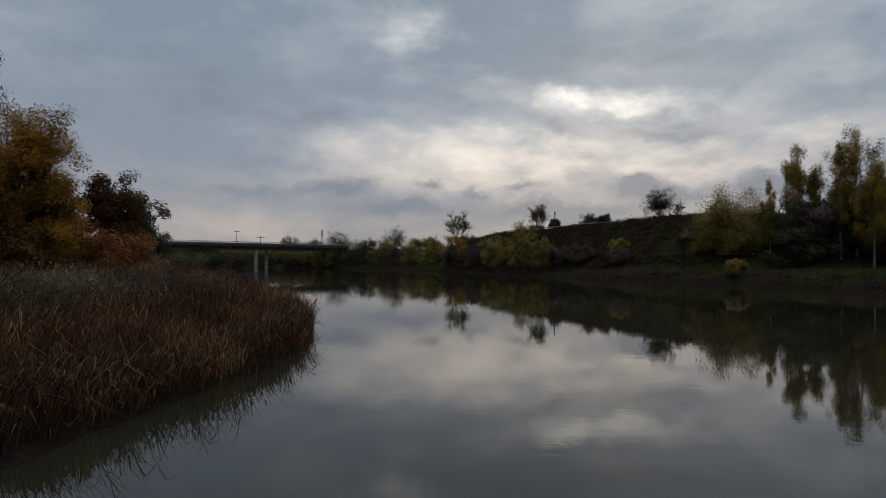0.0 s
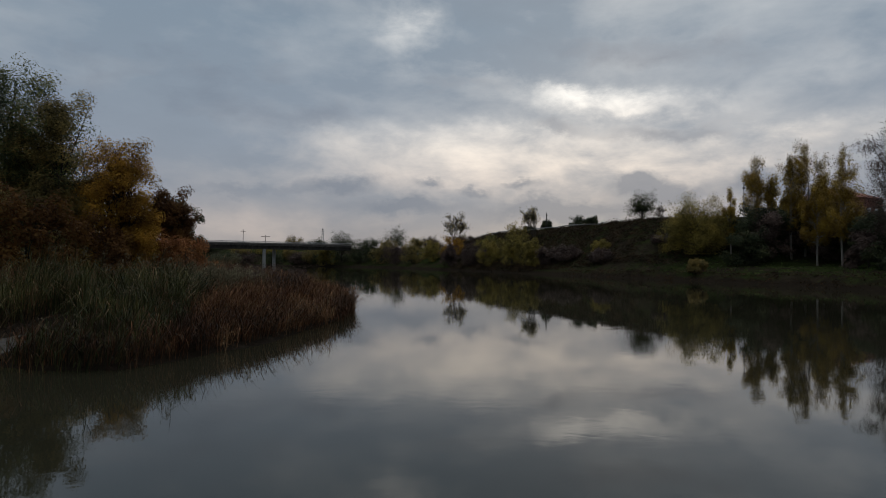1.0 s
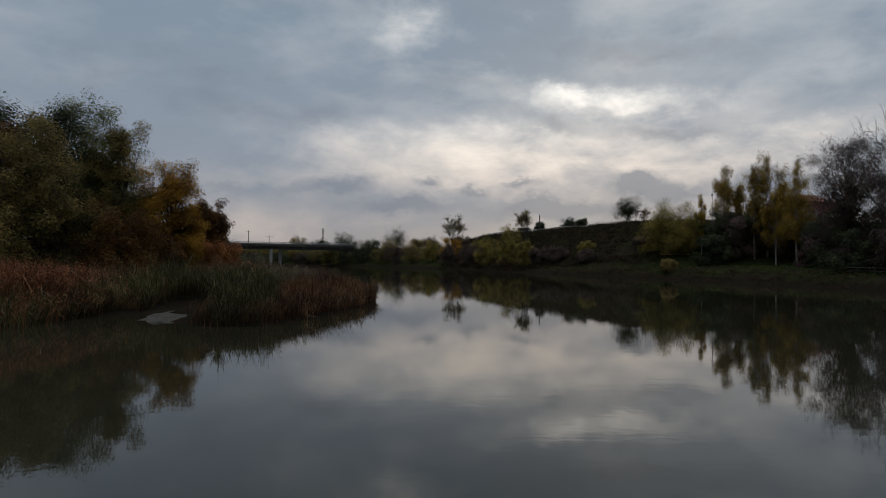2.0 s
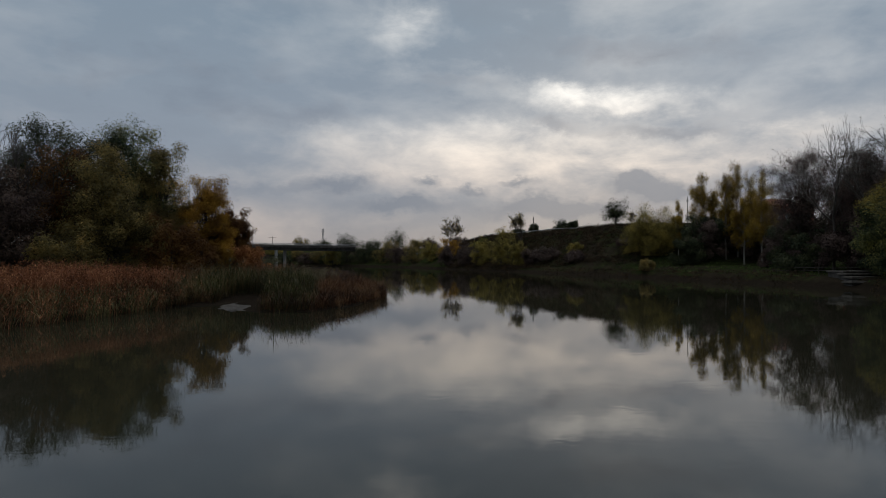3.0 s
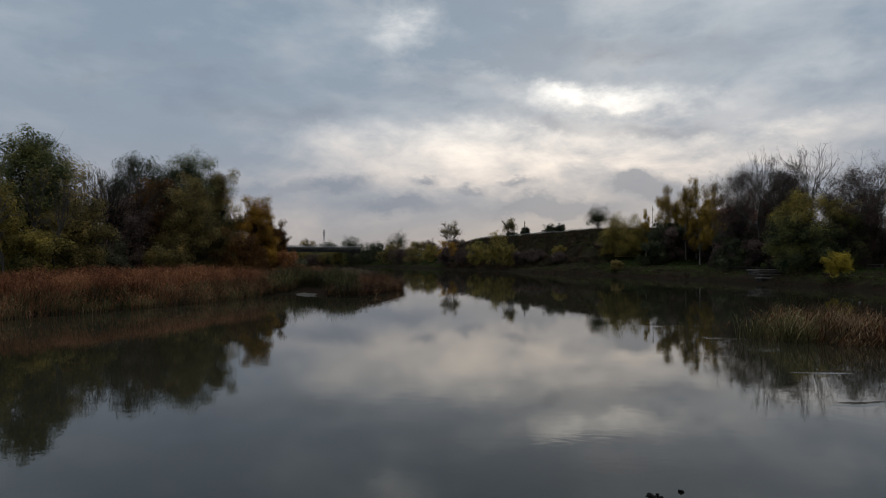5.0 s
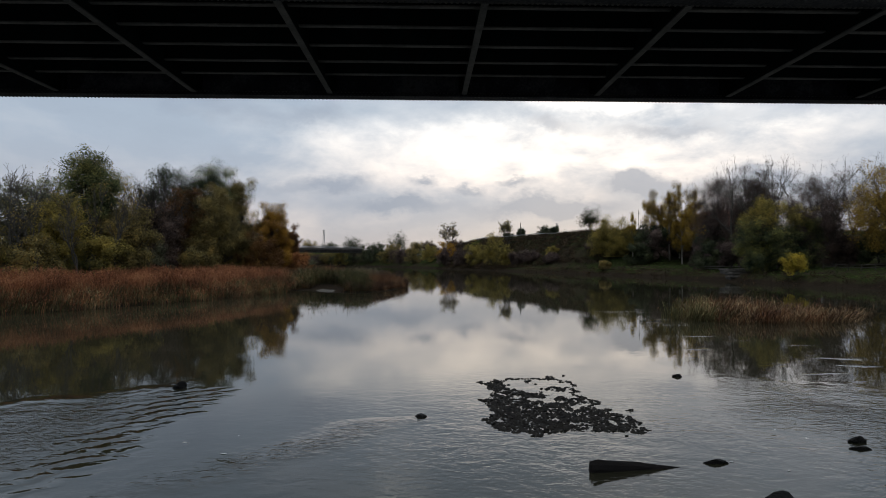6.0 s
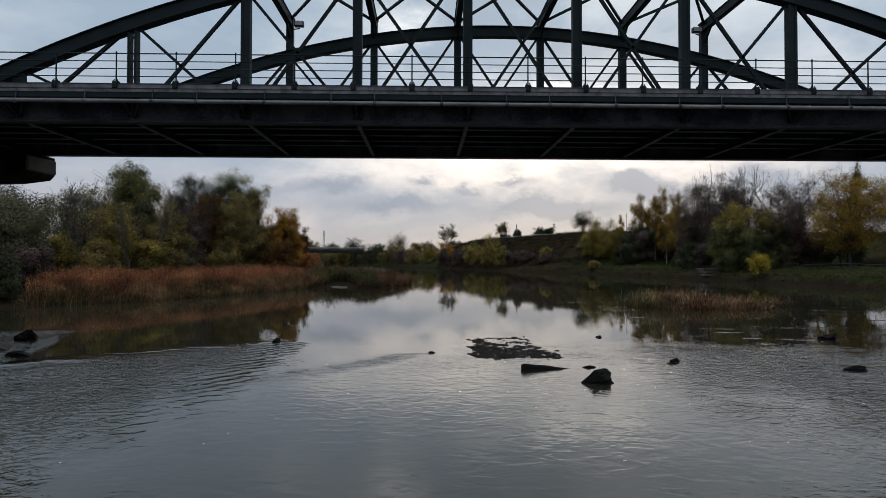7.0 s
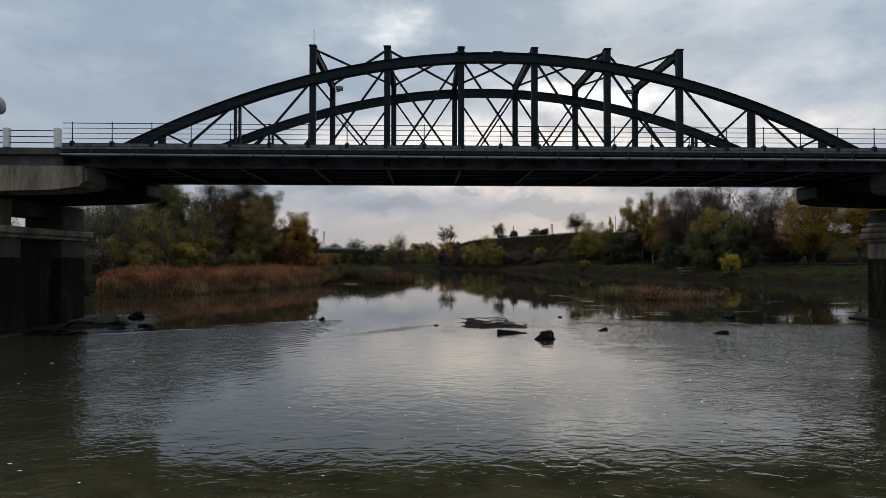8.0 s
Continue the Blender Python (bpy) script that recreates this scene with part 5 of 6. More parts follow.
    # floodlights on the far truss and a thin mast
    for x, z in ((-10, 15.0), (10, 14.95)):
        bm = bmesh.new()
        s = 1 if x < 0 else -1
        rod(bm, (x, WIDE, z), (x + s * 0.5, WIDE - 0.3, z - 0.05), 0.03, n=6)
        box(bm, (x + s * 0.5 - 0.22, WIDE - 0.5, z), (x + s * 0.5 + 0.22, WIDE - 0.25, z + 0.26), 0.03)
        lampo = part("floodlight", bm, M["iron_dark"], b)
        bm = bmesh.new()
        box(bm, (x + s * 0.5 - 0.18, WIDE - 0.515, z + 0.04), (x + s * 0.5 + 0.18, WIDE - 0.503, z + 0.22))
        part("lens", bm, M["glass"], lampo)
    bm = bmesh.new()
    rod(bm, (-9.95, 0.0, 15.5), (-9.95, 0.0, 16.45), 0.02, 0.012, 6)
    part("mast", bm, M["iron_dark"], b)
    bm = bmesh.new()
    box(bm, (-0.3, -0.2, arch_z(0) + 0.24), (0.3, 0.2, arch_z(0) + 0.33), 0.04)
    part("crown_plate", bm, M["iron"], b)


old_bridge()


def pier(side):
    s = side
    p = thing("bridge_pier", (s * 27, 3.5, 0), "weathered concrete pier with stained cantilevered cap", "bridge pier", "piers of the old bridge")
    p.matrix_basis = Matrix.Identity(4)
    x0, x1 = (26.0, 29.3)

    def bx(bm, xa, xb, ya, yb, za, zb, bev=0.06):
        lo, hi = min(s * xa, s * xb), max(s * xa, s * xb)
        box(bm, (lo, ya, za), (hi, yb, zb), bev)

    for ya, yb, xa, xb in ((-1.0, 1.3, 26.65, 29.3), (5.2, 7.6, 26.25, 28.5)):
        bm = bmesh.new()
        bx(bm, xa, xb, ya, yb, 5.8, 7.32)
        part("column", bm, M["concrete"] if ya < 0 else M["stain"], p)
        # corbel beam that carries the iron span, with a bevelled nose
        bm = bmesh.new()
        k = 0.62 if ya < 0 else 0.3
        prof = [(34, 7.3), (22.4 + k, 7.62), (21.2 + k, 7.78), (21.0 + k, 8.0), (21.0 + k, 8.85), (34, 8.85)]
        va = [bm.verts.new((s * x, ya + 0.05, z)) for x, z in prof]
        vb = [bm.verts.new((s * x, yb - 0.05, z)) for x, z in prof]
        bm.faces.new(va)
        bm.faces.new(vb[::-1])
        for i in range(len(prof)):
            j = (i + 1) % len(prof)
            bm.faces.new((va[j], va[i], vb[i], vb[j]))
        bmesh.ops.recalc_face_normals(bm, faces=bm.faces)
        # the rear corbel is much darker than the front one
        part("corbel", bm, M["concrete"] if ya < 0 else M["near_black"], p)
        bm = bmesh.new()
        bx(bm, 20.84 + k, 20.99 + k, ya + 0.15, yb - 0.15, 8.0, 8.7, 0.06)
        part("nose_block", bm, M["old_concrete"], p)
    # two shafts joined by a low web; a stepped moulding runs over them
    # the left pier's band takes darker concrete: its shade is put into the colour
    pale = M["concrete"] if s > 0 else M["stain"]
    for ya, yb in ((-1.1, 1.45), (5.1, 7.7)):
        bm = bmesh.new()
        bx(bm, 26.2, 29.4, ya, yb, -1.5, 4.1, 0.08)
        part("shaft", bm, M["near_black"], p, "near-black concrete shaft")
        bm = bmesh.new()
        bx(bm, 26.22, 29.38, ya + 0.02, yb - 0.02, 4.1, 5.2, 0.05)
        part("shaft_band", bm, pale, p, "concrete band, shade painted in on the left pier")
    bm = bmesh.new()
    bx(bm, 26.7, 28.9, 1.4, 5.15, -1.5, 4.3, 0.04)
    part("web", bm, M["near_black"], p, "near-black web between the shafts")
    bm = bmesh.new()
    bx(bm, 26.05, 29.55, -1.25, 7.85, 5.2, 5.42, 0.04)
    bx(bm, 25.85, 29.75, -1.45, 8.05, 5.42, 5.8, 0.06)
    if s > 0:
        bx(bm, 25.92, 29.68, -1.38, 7.98, 5.8, 6.18, 0.12)
        bx(bm, 26.12, 29.48, -1.18, 7.78, 6.18, 6.5, 0.1)
    part("pier_cap", bm, M["concrete"], p, "pale concrete moulding")
    bm = bmesh.new()
    bx(bm, 26.9, 28.3, 1.2, 5.3, 6.5, 7.4)
    part("tie_beam", bm, M["stain"], p)
    bm = bmesh.new()
    bx(bm, 22.6, 34, -0.2, 7.2, 8.3, 8.84)
    part("bearing_slab", bm, M["stain"], p)
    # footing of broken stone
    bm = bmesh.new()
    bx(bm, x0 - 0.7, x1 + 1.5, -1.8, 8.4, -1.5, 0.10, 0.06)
    part("footing", bm, M["near_black"], p)


pier(-1)
pier(1)


def approach(side):
    s = side
    a = thing("approach_span", (s * 30, 3.5, 8.86), "concrete approach span with white railing pillars", "bridge", "approach spans")
    a.matrix_basis = Matrix.Identity(4)
    lo, hi = (22.55, 75.0)

    def bx(bm, xa, xb, ya, yb, za, zb):
        box(bm, (min(s * xa, s * xb), ya, za), (max(s * xa, s * xb), yb, zb))

    bm = bmesh.new()
    bx(bm, lo, hi, -1.15, 8.15, 9.4, 9.74)
    part("deck_slab", bm, M["stain"], a)
    for ya in (-0.95, 5.3):
        bm = bmesh.new()
        bx(bm, 22.6, hi, ya, ya + 2.2, 8.86, 9.4)
        part("edge_girder", bm, M["stain"], a)
    for y in (-1.1, 8.1):
        for i in range(20):
            x = 22.8 + 2.55 * i
            bm = bmesh.new()
            box(bm, (s * x - 0.14, y - 0.14, 9.74), (s * x + 0.14, y + 0.14, 10.76), 0.03)
            part("pillar", bm, M["white"], a, "white-painted pillar")
        for z in (10.0, 10.31, 10.62):
            bm = bmesh.new()
            rod(bm, (s * 22.8, y, z), (s * hi, y, z), 0.025, n=6)
            part("rail", bm, M["iron"], a)


approach(-1)
approach(1)


def lamp_post():
    p = thing("street_lamp", (-25.9, -0.9, 9.74), "grey street lamp on the bridge approach", "lamp")
    bm = bmesh.new()
    rod(bm, (0, 0, 0), (0, 0, 1.7), 0.06, 0.045)
    part("pole", bm, M["steel"], p)
    bm = bmesh.new()
    bmesh.ops.create_uvsphere(bm, u_segments=14, v_segments=9, radius=0.45, matrix=Matrix.Translation((0, 0, 2.2)) @ Matrix.Diagonal((0.5, 1, 1, 1)))
    part("head", bm, M["steel"], p, smooth=True)


lamp_post()

# ---------------------------------------------------------------- rocks in the riffle


def rock(name, x, y, sx, sy, sz, label, seed, mat="rock", rough=0.3, sub=3, z=0.0, category="rock", turn=0, wedge=0.35):
    bm = bmesh.new()
    bmesh.ops.create_icosphere(bm, subdivisions=sub, radius=1.0)
    for v in bm.verts:
        n = noise.fractal(v.co * 1.6 + Vector((seed * 7.3, seed * 3.1, 0)), 0.8, 2.1, 4)
        cell = noise.cell(v.co * 2.2 + Vector((seed, 0, 0)))
        fine = noise.fractal(v.co * 6.0 + Vector((0, seed * 2.7, 0)), 0.7, 2.2, 3)
        v.co *= 1 + rough * n + 0.10 * cell + 0.05 * fine
        v.co = Vector((v.co.x * sx, v.co.y * sy, v.co.z * sz * (1 + wedge * v.co.x)))
    cut = random.Random(seed * 31)
    for _ in range(6):
        n = Vector((cut.uniform(-1, 1), cut.uniform(-1, 1), cut.uniform(-0.3, 1))).normalized()
        lim = cut.uniform(0.68, 0.95)
        for v in bm.verts:
            q = Vector((v.co.x / sx, v.co.y / sy, v.co.z / sz))
            over = q.dot(n) - lim
            if over > 0:
                q -= n * over * 0.9
                v.co = Vector((q.x * sx, q.y * sy, q.z * sz))
    me = bpy.data.meshes.new(name)
    bm.to_mesh(me)
    bm.free()
    me.materials.append(M[mat])
    ob = new(name, me)
    ob.location = (x, y, z)
    ob.rotation_euler = (0, 0, radians(turn))
    return tagged(ob, label, category, "rocks in the riffle")


rock("boulder", 2.1, -2.1, 0.50, 0.34, 0.36, "dark wet boulder rising from the riffle", 1, rough=0.3, sub=4, wedge=0.62)
rock("rock", -10.8, 7.9, 0.22, 0.18, 0.2, "small dark rock in the current", 2)
rock("rock", -3.25, 4.3, 0.17, 0.14, 0.07, "flat dark rock barely above water", 3)
rock("rock", 6.4, 1.95, 0.2, 0.13, 0.13, "small dark rock in the current", 17)
rock("rock", 6.1, 1.45, 0.24, 0.10, 0.06, "flat dark rock barely above water", 5)
rock("rock", 12.2, -0.1, 0.42, 0.25, 0.18, "dark rock in the current", 6)
rock("rock", 17.0, 8.5, 0.6, 0.36, 0.3, "dark rock in the current", 7)
rock("rock", -23.3, 8.9, 0.52, 0.4, 0.46, "dark rock beside the pier", 8, rough=0.5, sub=4)
rock("rock", -20.5, 3.9, 0.62, 0.3, 0.2, "flat dark rock beside the pier", 9, rough=0.55, sub=4)
rock("rock", -21.7, 2.7, 0.55, 0.3, 0.14, "flat dark rock beside the pier", 19, rough=0.55, sub=4)
rock("rock", -24.0, 5.4, 2.2, 1.9, 0.50, "low mound of muddy stone at the pier's foot", 10, rough=0.6, sub=5, mat="mound")
rock("rock", -24.0, 0.9, 1.7, 0.8, 0.26, "dark stone ledge at the pier's foot", 11, rough=0.6, sub=5)
rock("rock", 2.6, 0.65, 0.24, 0.07, 0.09, "small dark rock at the log's end", 12)
rock("rock", 5.5, 9.4, 0.16, 0.12, 0.1, "small dark rock in the current", 13)


def gravel_bar():
    """A low bar of wet cobbles with pools between."""
    g = thing("gravel_bar", (0.3, 5.0, 0), "low bar of dark wet cobbles in mid-river", "gravel bar")
    kinds = []
    for k in range(6):
        bm = bmesh.new()
        bmesh.ops.create_icosphere(bm, subdivisions=1, radius=1.0)
        for v in bm.verts:
            v.co *= 1 + 0.25 * noise.noise(v.co * 1.5 + Vector((k * 5.1, 0, 0)))
            v.co.z *= 0.6
        me = bpy.data.meshes.new("cobble")
        bm.to_mesh(me)
        bm.free()
        me.materials.append(M["rock"])
        kinds.append(me)
    def inside(x, y):
        def wav(s, f):
            return np.array([noise.fractal(Vector((float(u) * f, float(v) * f, s)), 0.8, 2.1, 4) for u, v in zip(np.atleast_1d(x), np.atleast_1d(y))])
        edge = np.maximum(np.maximum(-1.8 - x + 0.05 * (y + 1.3), (x - 1.0 - 0.143 * (4.4 - y)) * 0.9), np.maximum(-2.1 - y, (y - 4.0 - 0.2 * x) * 0.6)) + 0.55 * wav(1.3, 0.8) + 0.22 * wav(5.4, 2.6)
        pool = 1.5 * wav(2.1, 1.3) + 1.0 * wav(7.7, 4.0)
        return (edge < 0) & ~((pool + 0.40 * (x + 0.2) + 0.34 * y > 0.50) & (edge < -0.12))

    made = 0
    while made < 290:
        x, y = rng.uniform(-2.3, 2.5), rng.uniform(-2.5, 4.8)
        if not inside(x, y):
            continue
        ob = part_mesh("cobble", kinds[made % 6], g)
        r = rng.uniform(0.028, 0.065)
        ob.location = (x, y, rng.uniform(-0.02, 0.02))
        ob.scale = (r * rng.uniform(0.8, 1.6), r, r * rng.uniform(0.5, 0.9))
        ob.rotation_euler = (rng.uniform(-0.4, 0.4), rng.uniform(-0.4, 0.4), rng.uniform(0, 6.28))
        made += 1
    # finer gravel between the cobbles
    C = np.stack([rng.uniform(-2.3, 2.5, 19000), rng.uniform(-2.5, 4.8, 19000)], 1)
    C = C[inside(C[:, 0], C[:, 1])]
    C = np.concatenate([C, rng.uniform(-0.025, 0.015, (len(C), 1))], 1)
    S = rng.uniform(0.024, 0.066, (len(C), 1, 1))
    O = np.array([(1, 0, 0), (0, 1, 0), (-1, 0, 0), (0, -1, 0), (0, 0, 0.42), (0, 0, -0.42)])[None] * S * rng.uniform(0.6, 1.4, (len(C), 6, 1))
    q = np.array([[0, 1, 4], [1, 2, 4], [2, 3, 4], [3, 0, 4], [1, 0, 5], [2, 1, 5], [3, 2, 5], [0, 3, 5]])
    F = (np.arange(len(C))[:, None, None] * 6 + q[None]).reshape(-1, 3)
    ob = part_mesh("gravel", mesh_of("gravel", (C[:, None, :] + O).reshape(-1, 3), F, M["mound"]), g)
    ob["kind"] = "stuff"


gravel_bar()


def log():
    bm = bmesh.new()
    n = 10
    pts = [(0, 0, 0.06, 0.14), (0.15, 0.01, 0.07, 0.15), (0.5, 0.04, 0.05, 0.12), (0.9, 0.08, 0.03, 0.10), (1.3, 0.13, -0.01, 0.08), (1.9, 0.2, -0.06, 0.05)]
    rings = []
    for i, (x, y, z, r) in enumerate(pts):
        rings.append([bm.verts.new((x + 0.05 * math.sin(3 * k + i), y + r * math.cos(6.2832 * k / n) * 0.8, z + r * math.sin(6.2832 * k / n) * (1 + 0.15 * math.sin(k * 2.3 + i)))) for k in range(n)])
    bm.faces.new(rings[0][::-1])
    bm.faces.new(rings[-1])
    for a, b in zip(rings[:-1], rings[1:]):
        for k in range(n):
            bm.faces.new((a[k], a[(k + 1) % n], b[(k + 1) % n], b[k]))
    me = bpy.data.meshes.new("log")
    bm.to_mesh(me)
    bm.free()
    me.materials.append(M["wood"])
    ob = new("log", me)
    ob.location = (0.0, 0.25, 0)
    tagged(ob, "dark waterlogged timber stranded in the riffle", "log")


log()


def reed_islet():
    """Tufts that droop outwards, green at one end, rusty in the middle, straw-coloured and low at the other."""
    inside = lambda x, y: ((x - 20.4) / 6.9) ** 2 + ((y - 30.3 - 0.12 * (x - 20)) / 3.6) ** 2 < 1
    c = scatter(420, 12, 29, 25, 37, inside)[:85]
    P, D, H, K = [], [], [], []
    for x, y in c:
        n = int(rng.integers(50, 120))
        o = rng.normal(size=(n, 2)) * rng.uniform(0.30, 0.62)
        tall = rng.uniform(0.5, 1.7) * (1.2 if x < 16 else 1.15 if x < 21 else 0.85)
        P.append(np.array([x, y]) + o)
        D.append(o * rng.uniform(0.3, 0.8) + rng.normal(size=2) * 0.15 + np.array([0.12, -0.10]))
        H.append(tall * rng.uniform(0.5, 1.15, n))
        kind = 0 if x < 15.6 else (1 if rng.random() < (0.6 if x < 21 else 0.15) else 2)
        K.append(np.full(n, kind))
    P, D, H, K = np.concatenate(P), np.concatenate(D), np.concatenate(H), np.concatenate(K)
    for k, mat, label, lean in ((0, "reed_olive", "olive-green tuft of reeds on the islet", 0.3), (1, "reed_rust", "rust-brown tufts of reeds on the islet", 0.35), (2, "reed_straw", "islet of drooping straw-coloured reeds", 0.5)):
        blades("reed_islet", P[K == k], H[K == k], mat, label, lean, 0.026, push=D[K == k])


reed_islet()

# ---------------------------------------------------------------- the sand patch, the landing steps, the fence


def sand_patch():
    bm = bmesh.new()
    n = 26
    rows = []
    for ring, (k, z) in enumerate(((1.0, -0.1), (0.85, 0.06), (0.5, 0.14))):
        rows.append([bm.verts.new((1.75 * k * math.cos(6.2832 * i / n) * (1 + 0.10 * math.sin(3 * i + ring) + 0.12 * math.sin(1.3 * i)), 4.6 * k * math.sin(6.2832 * i / n) * (1 + 0.15 * math.sin(2.2 * i)), z + 0.035 * math.sin(5 * i))) for i in range(n)])
    for a, b in zip(rows[:-1], rows[1:]):
        for i in range(n):
            bm.faces.new((a[i], a[(i + 1) % n], b[(i + 1) % n], b[i]))
    bm.faces.new(rows[-1])
    me = bpy.data.meshes.new("sand_patch")
    bm.to_mesh(me)
    bm.free()
    me.materials.append(M["sand"])
    ob = new("sand_patch", me)
    ob.location = (-15.8, 67.3, -0.03)
    ob.rotation_euler = (0, 0, radians(15))
    tagged(ob, "small pale sandbank between the reeds", "sandbank")


sand_patch()


def landing():
    """Staggered slabs that step down the bank, undercut by the river."""
    l = thing("landing_steps", (56.6, 102.0, 0.1), "worn concrete landing steps down to the river", "steps")
    for xa, xb, ya, yb, z, h in ((-1.9, 3.6, 1.0, 4.2, 2.30, 0.26), (-2.4, 3.0, -0.2, 1.6, 1.92, 0.26), (-2.6, 1.4, -1.3, 0.4, 1.50, 0.30), (-3.7, 1.6, -2.6, -0.8, 1.02, 0.34), (0.9, 5.2, -4.2, -0.6, 0.52, 0.26)):
        bm = bmesh.new()
        box(bm, (xa, ya, z - h), (xb, yb, z), 0.05)
        for v in bm.verts:
            v.co.z += 0.05 * math.sin(v.co.x * 1.3 + ya) + 0.03 * math.cos(v.co.y * 2.1)
        part("step", bm, M["step"], l)
        bm = bmesh.new()
        box(bm, (xa + 0.3, ya + 0.35, -0.9), (xb - 0.2, yb, z - h + 0.06))
        part("footing", bm, M["stain"], l, "stained concrete under the slab")
    l.rotation_euler = (0, 0, radians(5))


landing()


def fence(name, pts, label):
    f = thing(name, (0, 0, 0), label, "fence")
    P = [Vector((x, y, land1(x, y))) for x, y in pts]
    posts = []
    for a, b in zip(P[:-1], P[1:]):
        n = max(1, int((b - a).length / 2.2))
        for i in range(n):
            q = a.lerp(b, i / n)
            q.z = land1(q.x, q.y)
            posts.append(q)
    for q in posts:
        bm = bmesh.new()
        rod(bm, q - Vector((0, 0, 0.2)), q + Vector((0, 0, 1.1)), 0.07, 0.065, 7)
        part("post", bm, M["fence"], f)
    for a, b in zip(posts[:-1], posts[1:]):
        for z in (0.5, 0.95):
            bm = bmesh.new()
            rod(bm, a + Vector((0, 0, z)), b + Vector((0, 0, z)), 0.05, n=6)
            part("rail", bm, M["fence"], f)


fence("wooden_fence", [(56, 121), (60, 109), (63, 104)], "weathered wooden rail fence above the landing")
fence("wooden_fence", [(66, 92), (70, 76), (74, 56)], "weathered wooden rail fence along the grassy bank")


def house(x, y, w, d, h, label, turn):
    z = land1(x, y)
    g = thing("house", (x, y, z - 0.3), label, "house", "houses behind the wood")
    g.rotation_euler = (0, 0, radians(turn))
    bm = bmesh.new()
    box(bm, (-w / 2, -d / 2, 0), (w / 2, d / 2, h))
    part("wall", bm, M["brick"], g)
    bm = bmesh.new()
    e = 0.5
    pts = [(-w / 2 - e, -d / 2 - e, h), (w / 2 + e, -d / 2 - e, h), (w / 2 + e, d / 2 + e, h), (-w / 2 - e, d / 2 + e, h), (-w / 2 + d / 2, 0, h + 2.4), (w / 2 - d / 2, 0, h + 2.4)]
    v = [bm.verts.new(p) for p in pts]
    for f in ((0, 1, 5, 4), (1, 2, 5), (2, 3, 4, 5), (3, 0, 4), (3, 2, 1, 0)):
        bm.faces.new([v[i] for i in f])
    part("roof", bm, M["tile"], g)
    for i in range(int(w // 3)):
        for k in range(int(h // 3)):
            bm = bmesh.new()
            xx = -w / 2 + 1.5 + 3 * i
            box(bm, (xx - 0.6, -d / 2 - 0.04, 3 * k + 1.0), (xx + 0.6, -d / 2 + 0.06, 3 * k + 2.4))
            part("window", bm, M["glass"], g)


house(93, 184, 16, 10, 4.6, "red brick house with tiled roof behind poplars", 25)
house(100, 150, 22, 10, 4.8, "red brick house with tiled roof behind the wood", 20)

# ---------------------------------------------------------------- the modern road bridge and the road


def modern_bridge():
    b = thing("road_bridge", (0, 0, 0), "grey concrete road bridge far upstream", "bridge")
    a, c = Vector((-150, 283, 0)), Vector((-42, 339, 0))
    d = (c - a).normalized()
    side = Vector((-d.y, d.x, 0))
    L = (c - a).length

    def slab(s0, s1, w0, w1, z0, z1, name, mat, lab=""):
        bm = bmesh.new()
        pts = [a + d * s + side * w for s, w in ((s0, w0), (s1, w0), (s1, w1), (s0, w1))]
        lo = [bm.verts.new((p.x, p.y, z0)) for p in pts]
        hi = [bm.verts.new((p.x, p.y, z1)) for p in pts]
        bm.faces.new(lo[::-1])
        bm.faces.new(hi)
        for i in range(4):
            bm.faces.new((lo[i], lo[(i + 1) % 4], hi[(i + 1) % 4], hi[i]))
        part(name, bm, M[mat], b, lab)

    slab(0, L, -5, 5, 9.3, 10.15, "deck", "stain")
    slab(0, L, -3.8, 3.8, 7.9, 9.3, "box_girder", "stain")
    for w in (-4.9, 4.9):
        slab(0, L, w - 0.15, w + 0.15, 10.15, 10.6, "parapet", "old_concrete")
        slab(0, L, w - 0.04, w + 0.04, 11.15, 11.3, "guard_rail", "steel")
        slab(0, L, w - 0.04, w + 0.04, 10.9, 11.0, "guard_rail", "steel")
        n = int(L / 3)
        for i in range(n):
            slab(i * 3, i * 3 + 0.12, w - 0.05, w + 0.05, 10.4, 11.3, "rail_post", "steel")
    for s in (40, 84):
        for w in (-3.0, 3.0):
            p = a + d * (s + w * 0.95) + side * w
            bm = bmesh.new()
            rod(bm, (p.x, p.y, -1.5), (p.x, p.y, 8.3), 0.75, 0.75, 14)
            part("column", bm, M["far_concrete"], b, smooth=False)


modern_bridge()


def guard_rail():
    g = thing("guard_rail", (0, 0, 0), "galvanised guard rail along the embankment road", "guard rail")
    P = [Vector((x, y, land1(x, y))) for x, y in ((47.5, 216), (46, 226), (38, 248), (27, 272), (13, 300), (-8, 326), (-30, 342))]
    pts = []
    for p, q in zip(P[:-1], P[1:]):
        n = int((q - p).length / 4)
        for i in range(n):
            m = p.lerp(q, i / n)
            m.z = land1(m.x, m.y)
            pts.append(m)
    for p in pts:
        bm = bmesh.new()
        box(bm, (p.x - 0.06, p.y - 0.06, p.z - 0.3), (p.x + 0.06, p.y + 0.06, p.z + 0.8))
        part("post", bm, M["steel"], g)
    for p, q in zip(pts[:-1], pts[1:]):
        bm = bmesh.new()
        bar(bm, p + Vector((0, 0, 0.65)), q + Vector((0, 0, 0.65)), 0.08, 0.30)
        part("beam", bm, M["steel"], g)


guard_rail()


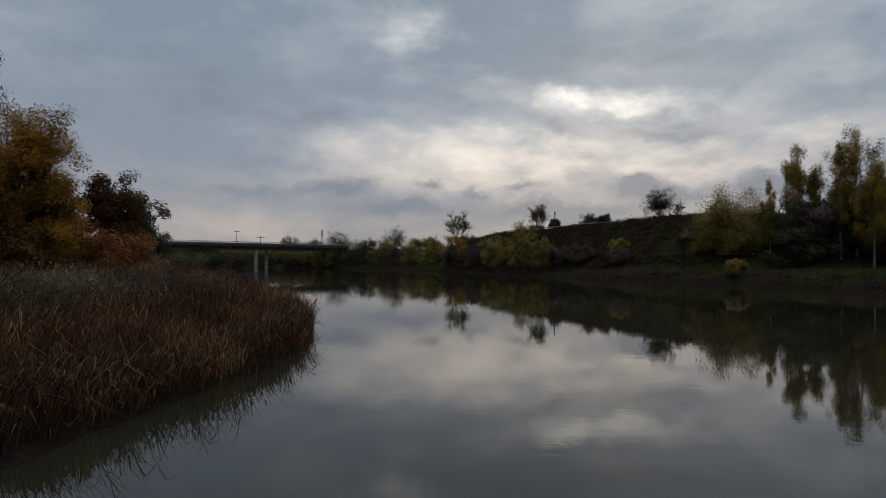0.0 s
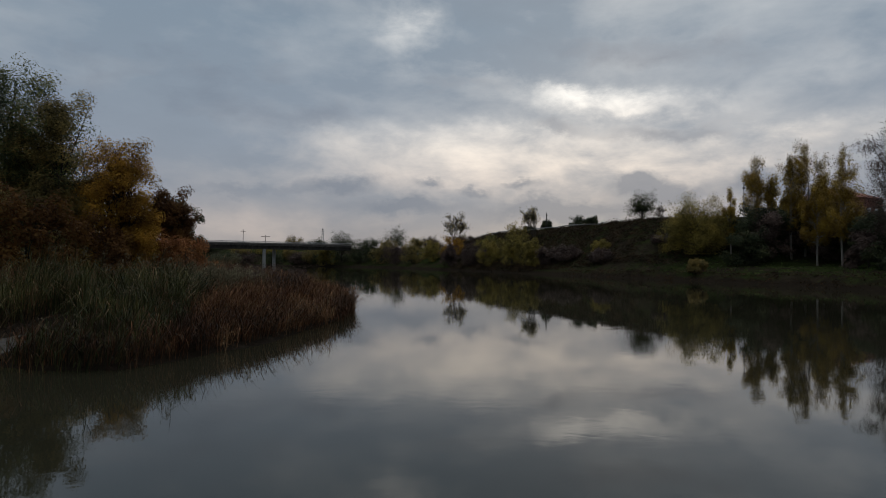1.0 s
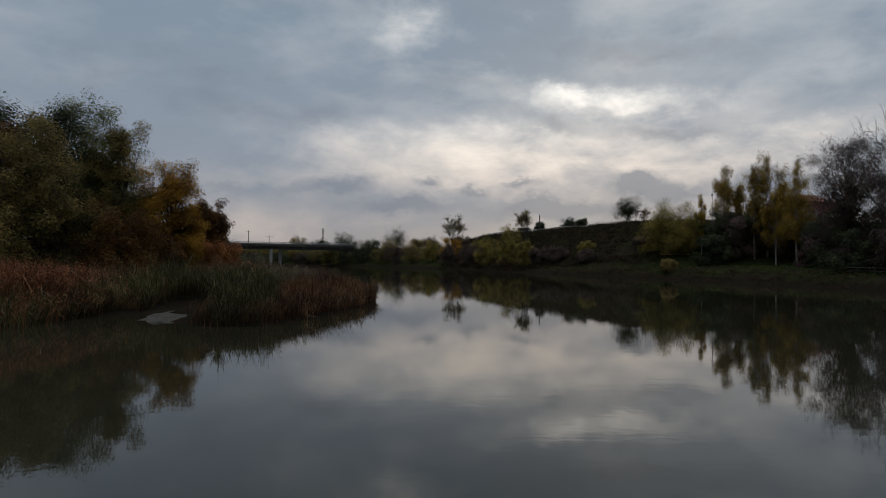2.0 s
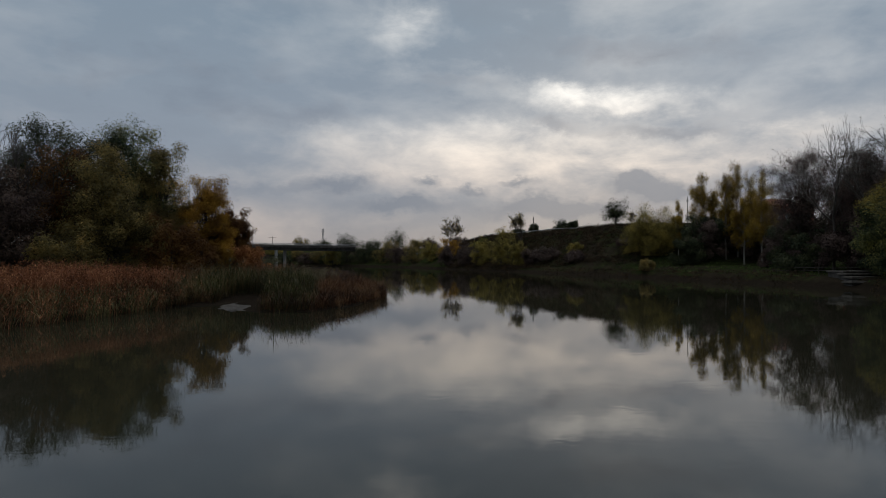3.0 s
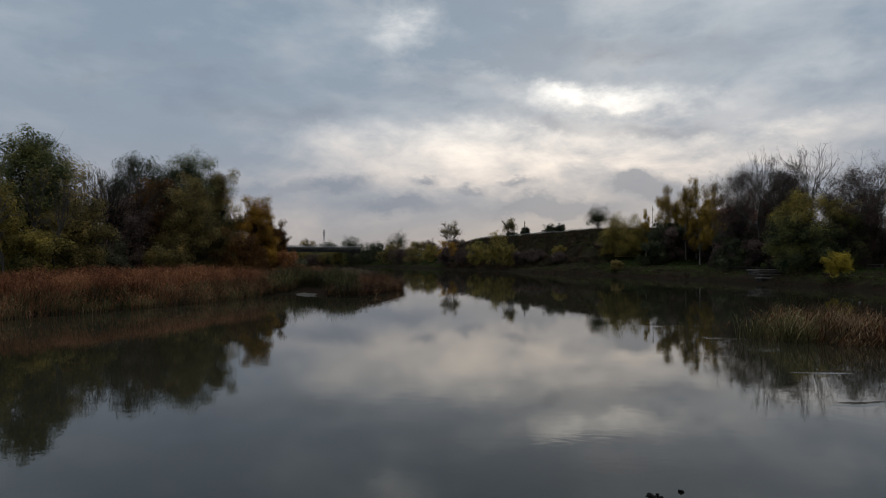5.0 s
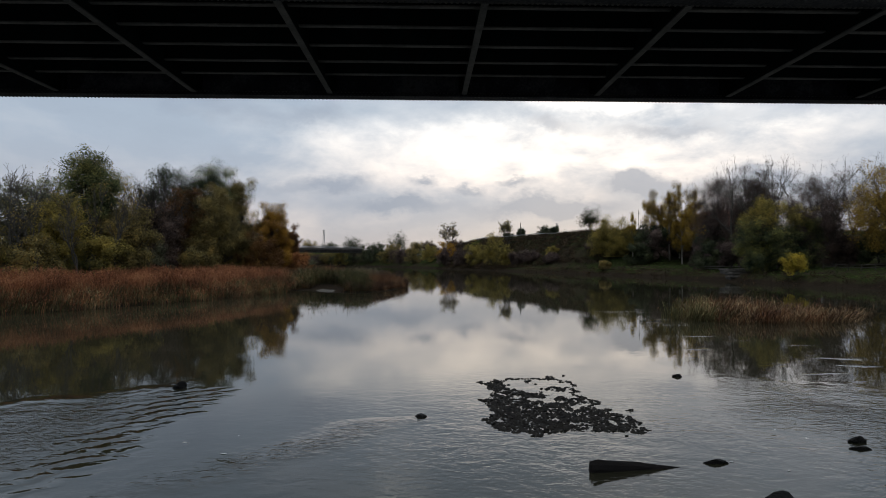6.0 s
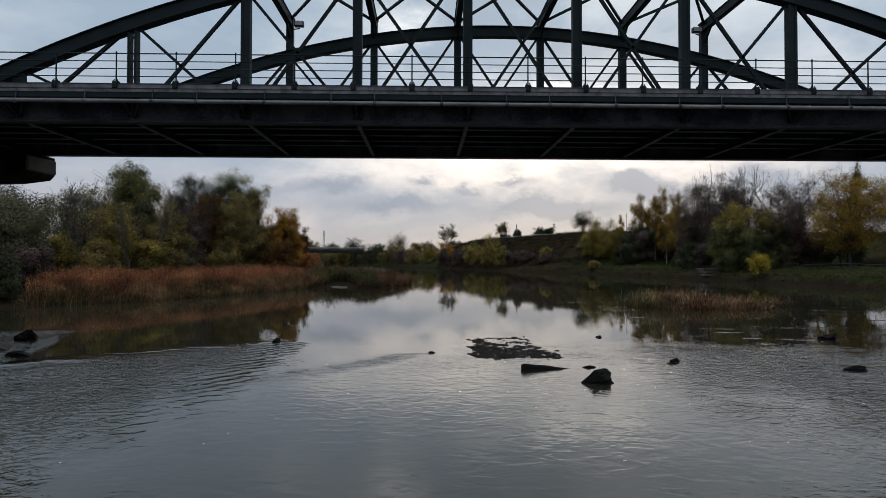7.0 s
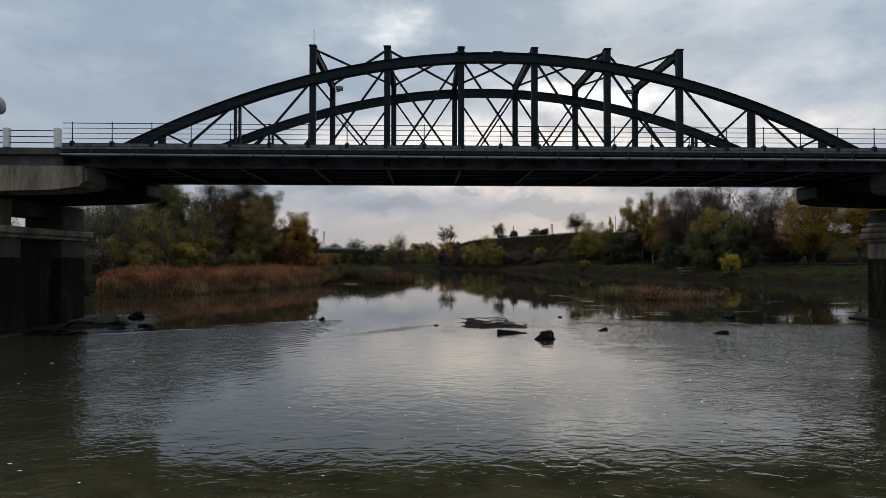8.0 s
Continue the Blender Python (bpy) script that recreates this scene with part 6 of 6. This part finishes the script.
def utility_pole(x, y, top, label, arm=1.6, r=0.2):
    z = land1(x, y)
    p = thing("utility_pole", (x, y, z - 0.2), label, "utility pole")
    bm = bmesh.new()
    rod(bm, (0, 0, 0), (0, 0, top - z), r, r * 0.7, 7)
    part("pole", bm, M["stain"], p)
    bm = bmesh.new()
    bar(bm, (-arm, 0, top - z - 1.0), (arm, 0, top - z - 1.0), 0.2, 0.25)
    part("cross_arm", bm, M["stain"], p)


utility_pole(-116, 414, 21.5, "slim utility pole beyond the modern bridge")
utility_pole(-118, 470, 20.5, "slim utility pole beyond the modern bridge", 3.0)
utility_pole(39.5, 261, 21.0, "slim utility pole beside the road", 0.3)
utility_pole(57, 158, 18.5, "slim pole beside the poplars", 0.2, 0.07)


def pylon(x, y, top, label):
    z = land1(x, y)
    h = top - z
    p = thing("pylon", (x, y, z - 0.5), label, "pylon")
    bm = bmesh.new()
    w = h * 0.06
    for sx in (-1, 1):
        for sy in (-1, 1):
            bar(bm, (sx * w, sy * w, 0), (sx * w * 0.25, sy * w * 0.25, h), 0.3, 0.3)
    for i in range(7):
        z0, z1 = h * i / 7, h * (i + 1) / 7
        k0, k1 = w * (1 - 0.75 * i / 7), w * (1 - 0.75 * (i + 1) / 7)
        bar(bm, (-k0, 0, z0), (k1, 0, z1), 0.18, 0.18)
        bar(bm, (k0, 0, z0), (-k1, 0, z1), 0.18, 0.18)
    part("lattice", bm, M["steel"], p)
    for k, q in ((0.98, 0.055), (0.88, 0.085), (0.78, 0.06)):
        bm = bmesh.new()
        bar(bm, (-h * q, 0, h * k), (h * q, 0, h * k), 0.3, 0.4)
        part("cross_arm", bm, M["steel"], p)


pylon(-182, 1045, 56, "lattice power pylon on the horizon")
pylon(186, 860, 58, "lattice power pylon on the horizon")


def foam():
    """Flecks of foam drifting below the riffle."""
    n = 260
    x, y = rng.uniform(-20, 18, n), rng.uniform(-34, 3, n)
    r = rng.uniform(0.010, 0.034, n) * (1 + (rng.random(n) < 0.08))
    ang = np.arange(6) * math.pi / 3
    rr = r[:, None] * rng.uniform(0.5, 1.3, (n, 6))
    V = np.stack([x[:, None] + rr * np.cos(ang) * 1.5, y[:, None] + rr * np.sin(ang), np.full((n, 6), 0.006)], -1)
    tagged(new("foam_flecks", mesh_of("foam_flecks", V.reshape(-1, 3), np.arange(6 * n).reshape(n, 6), M["white"])), "small white flecks of drifting foam", "foam", kind="stuff")


foam()
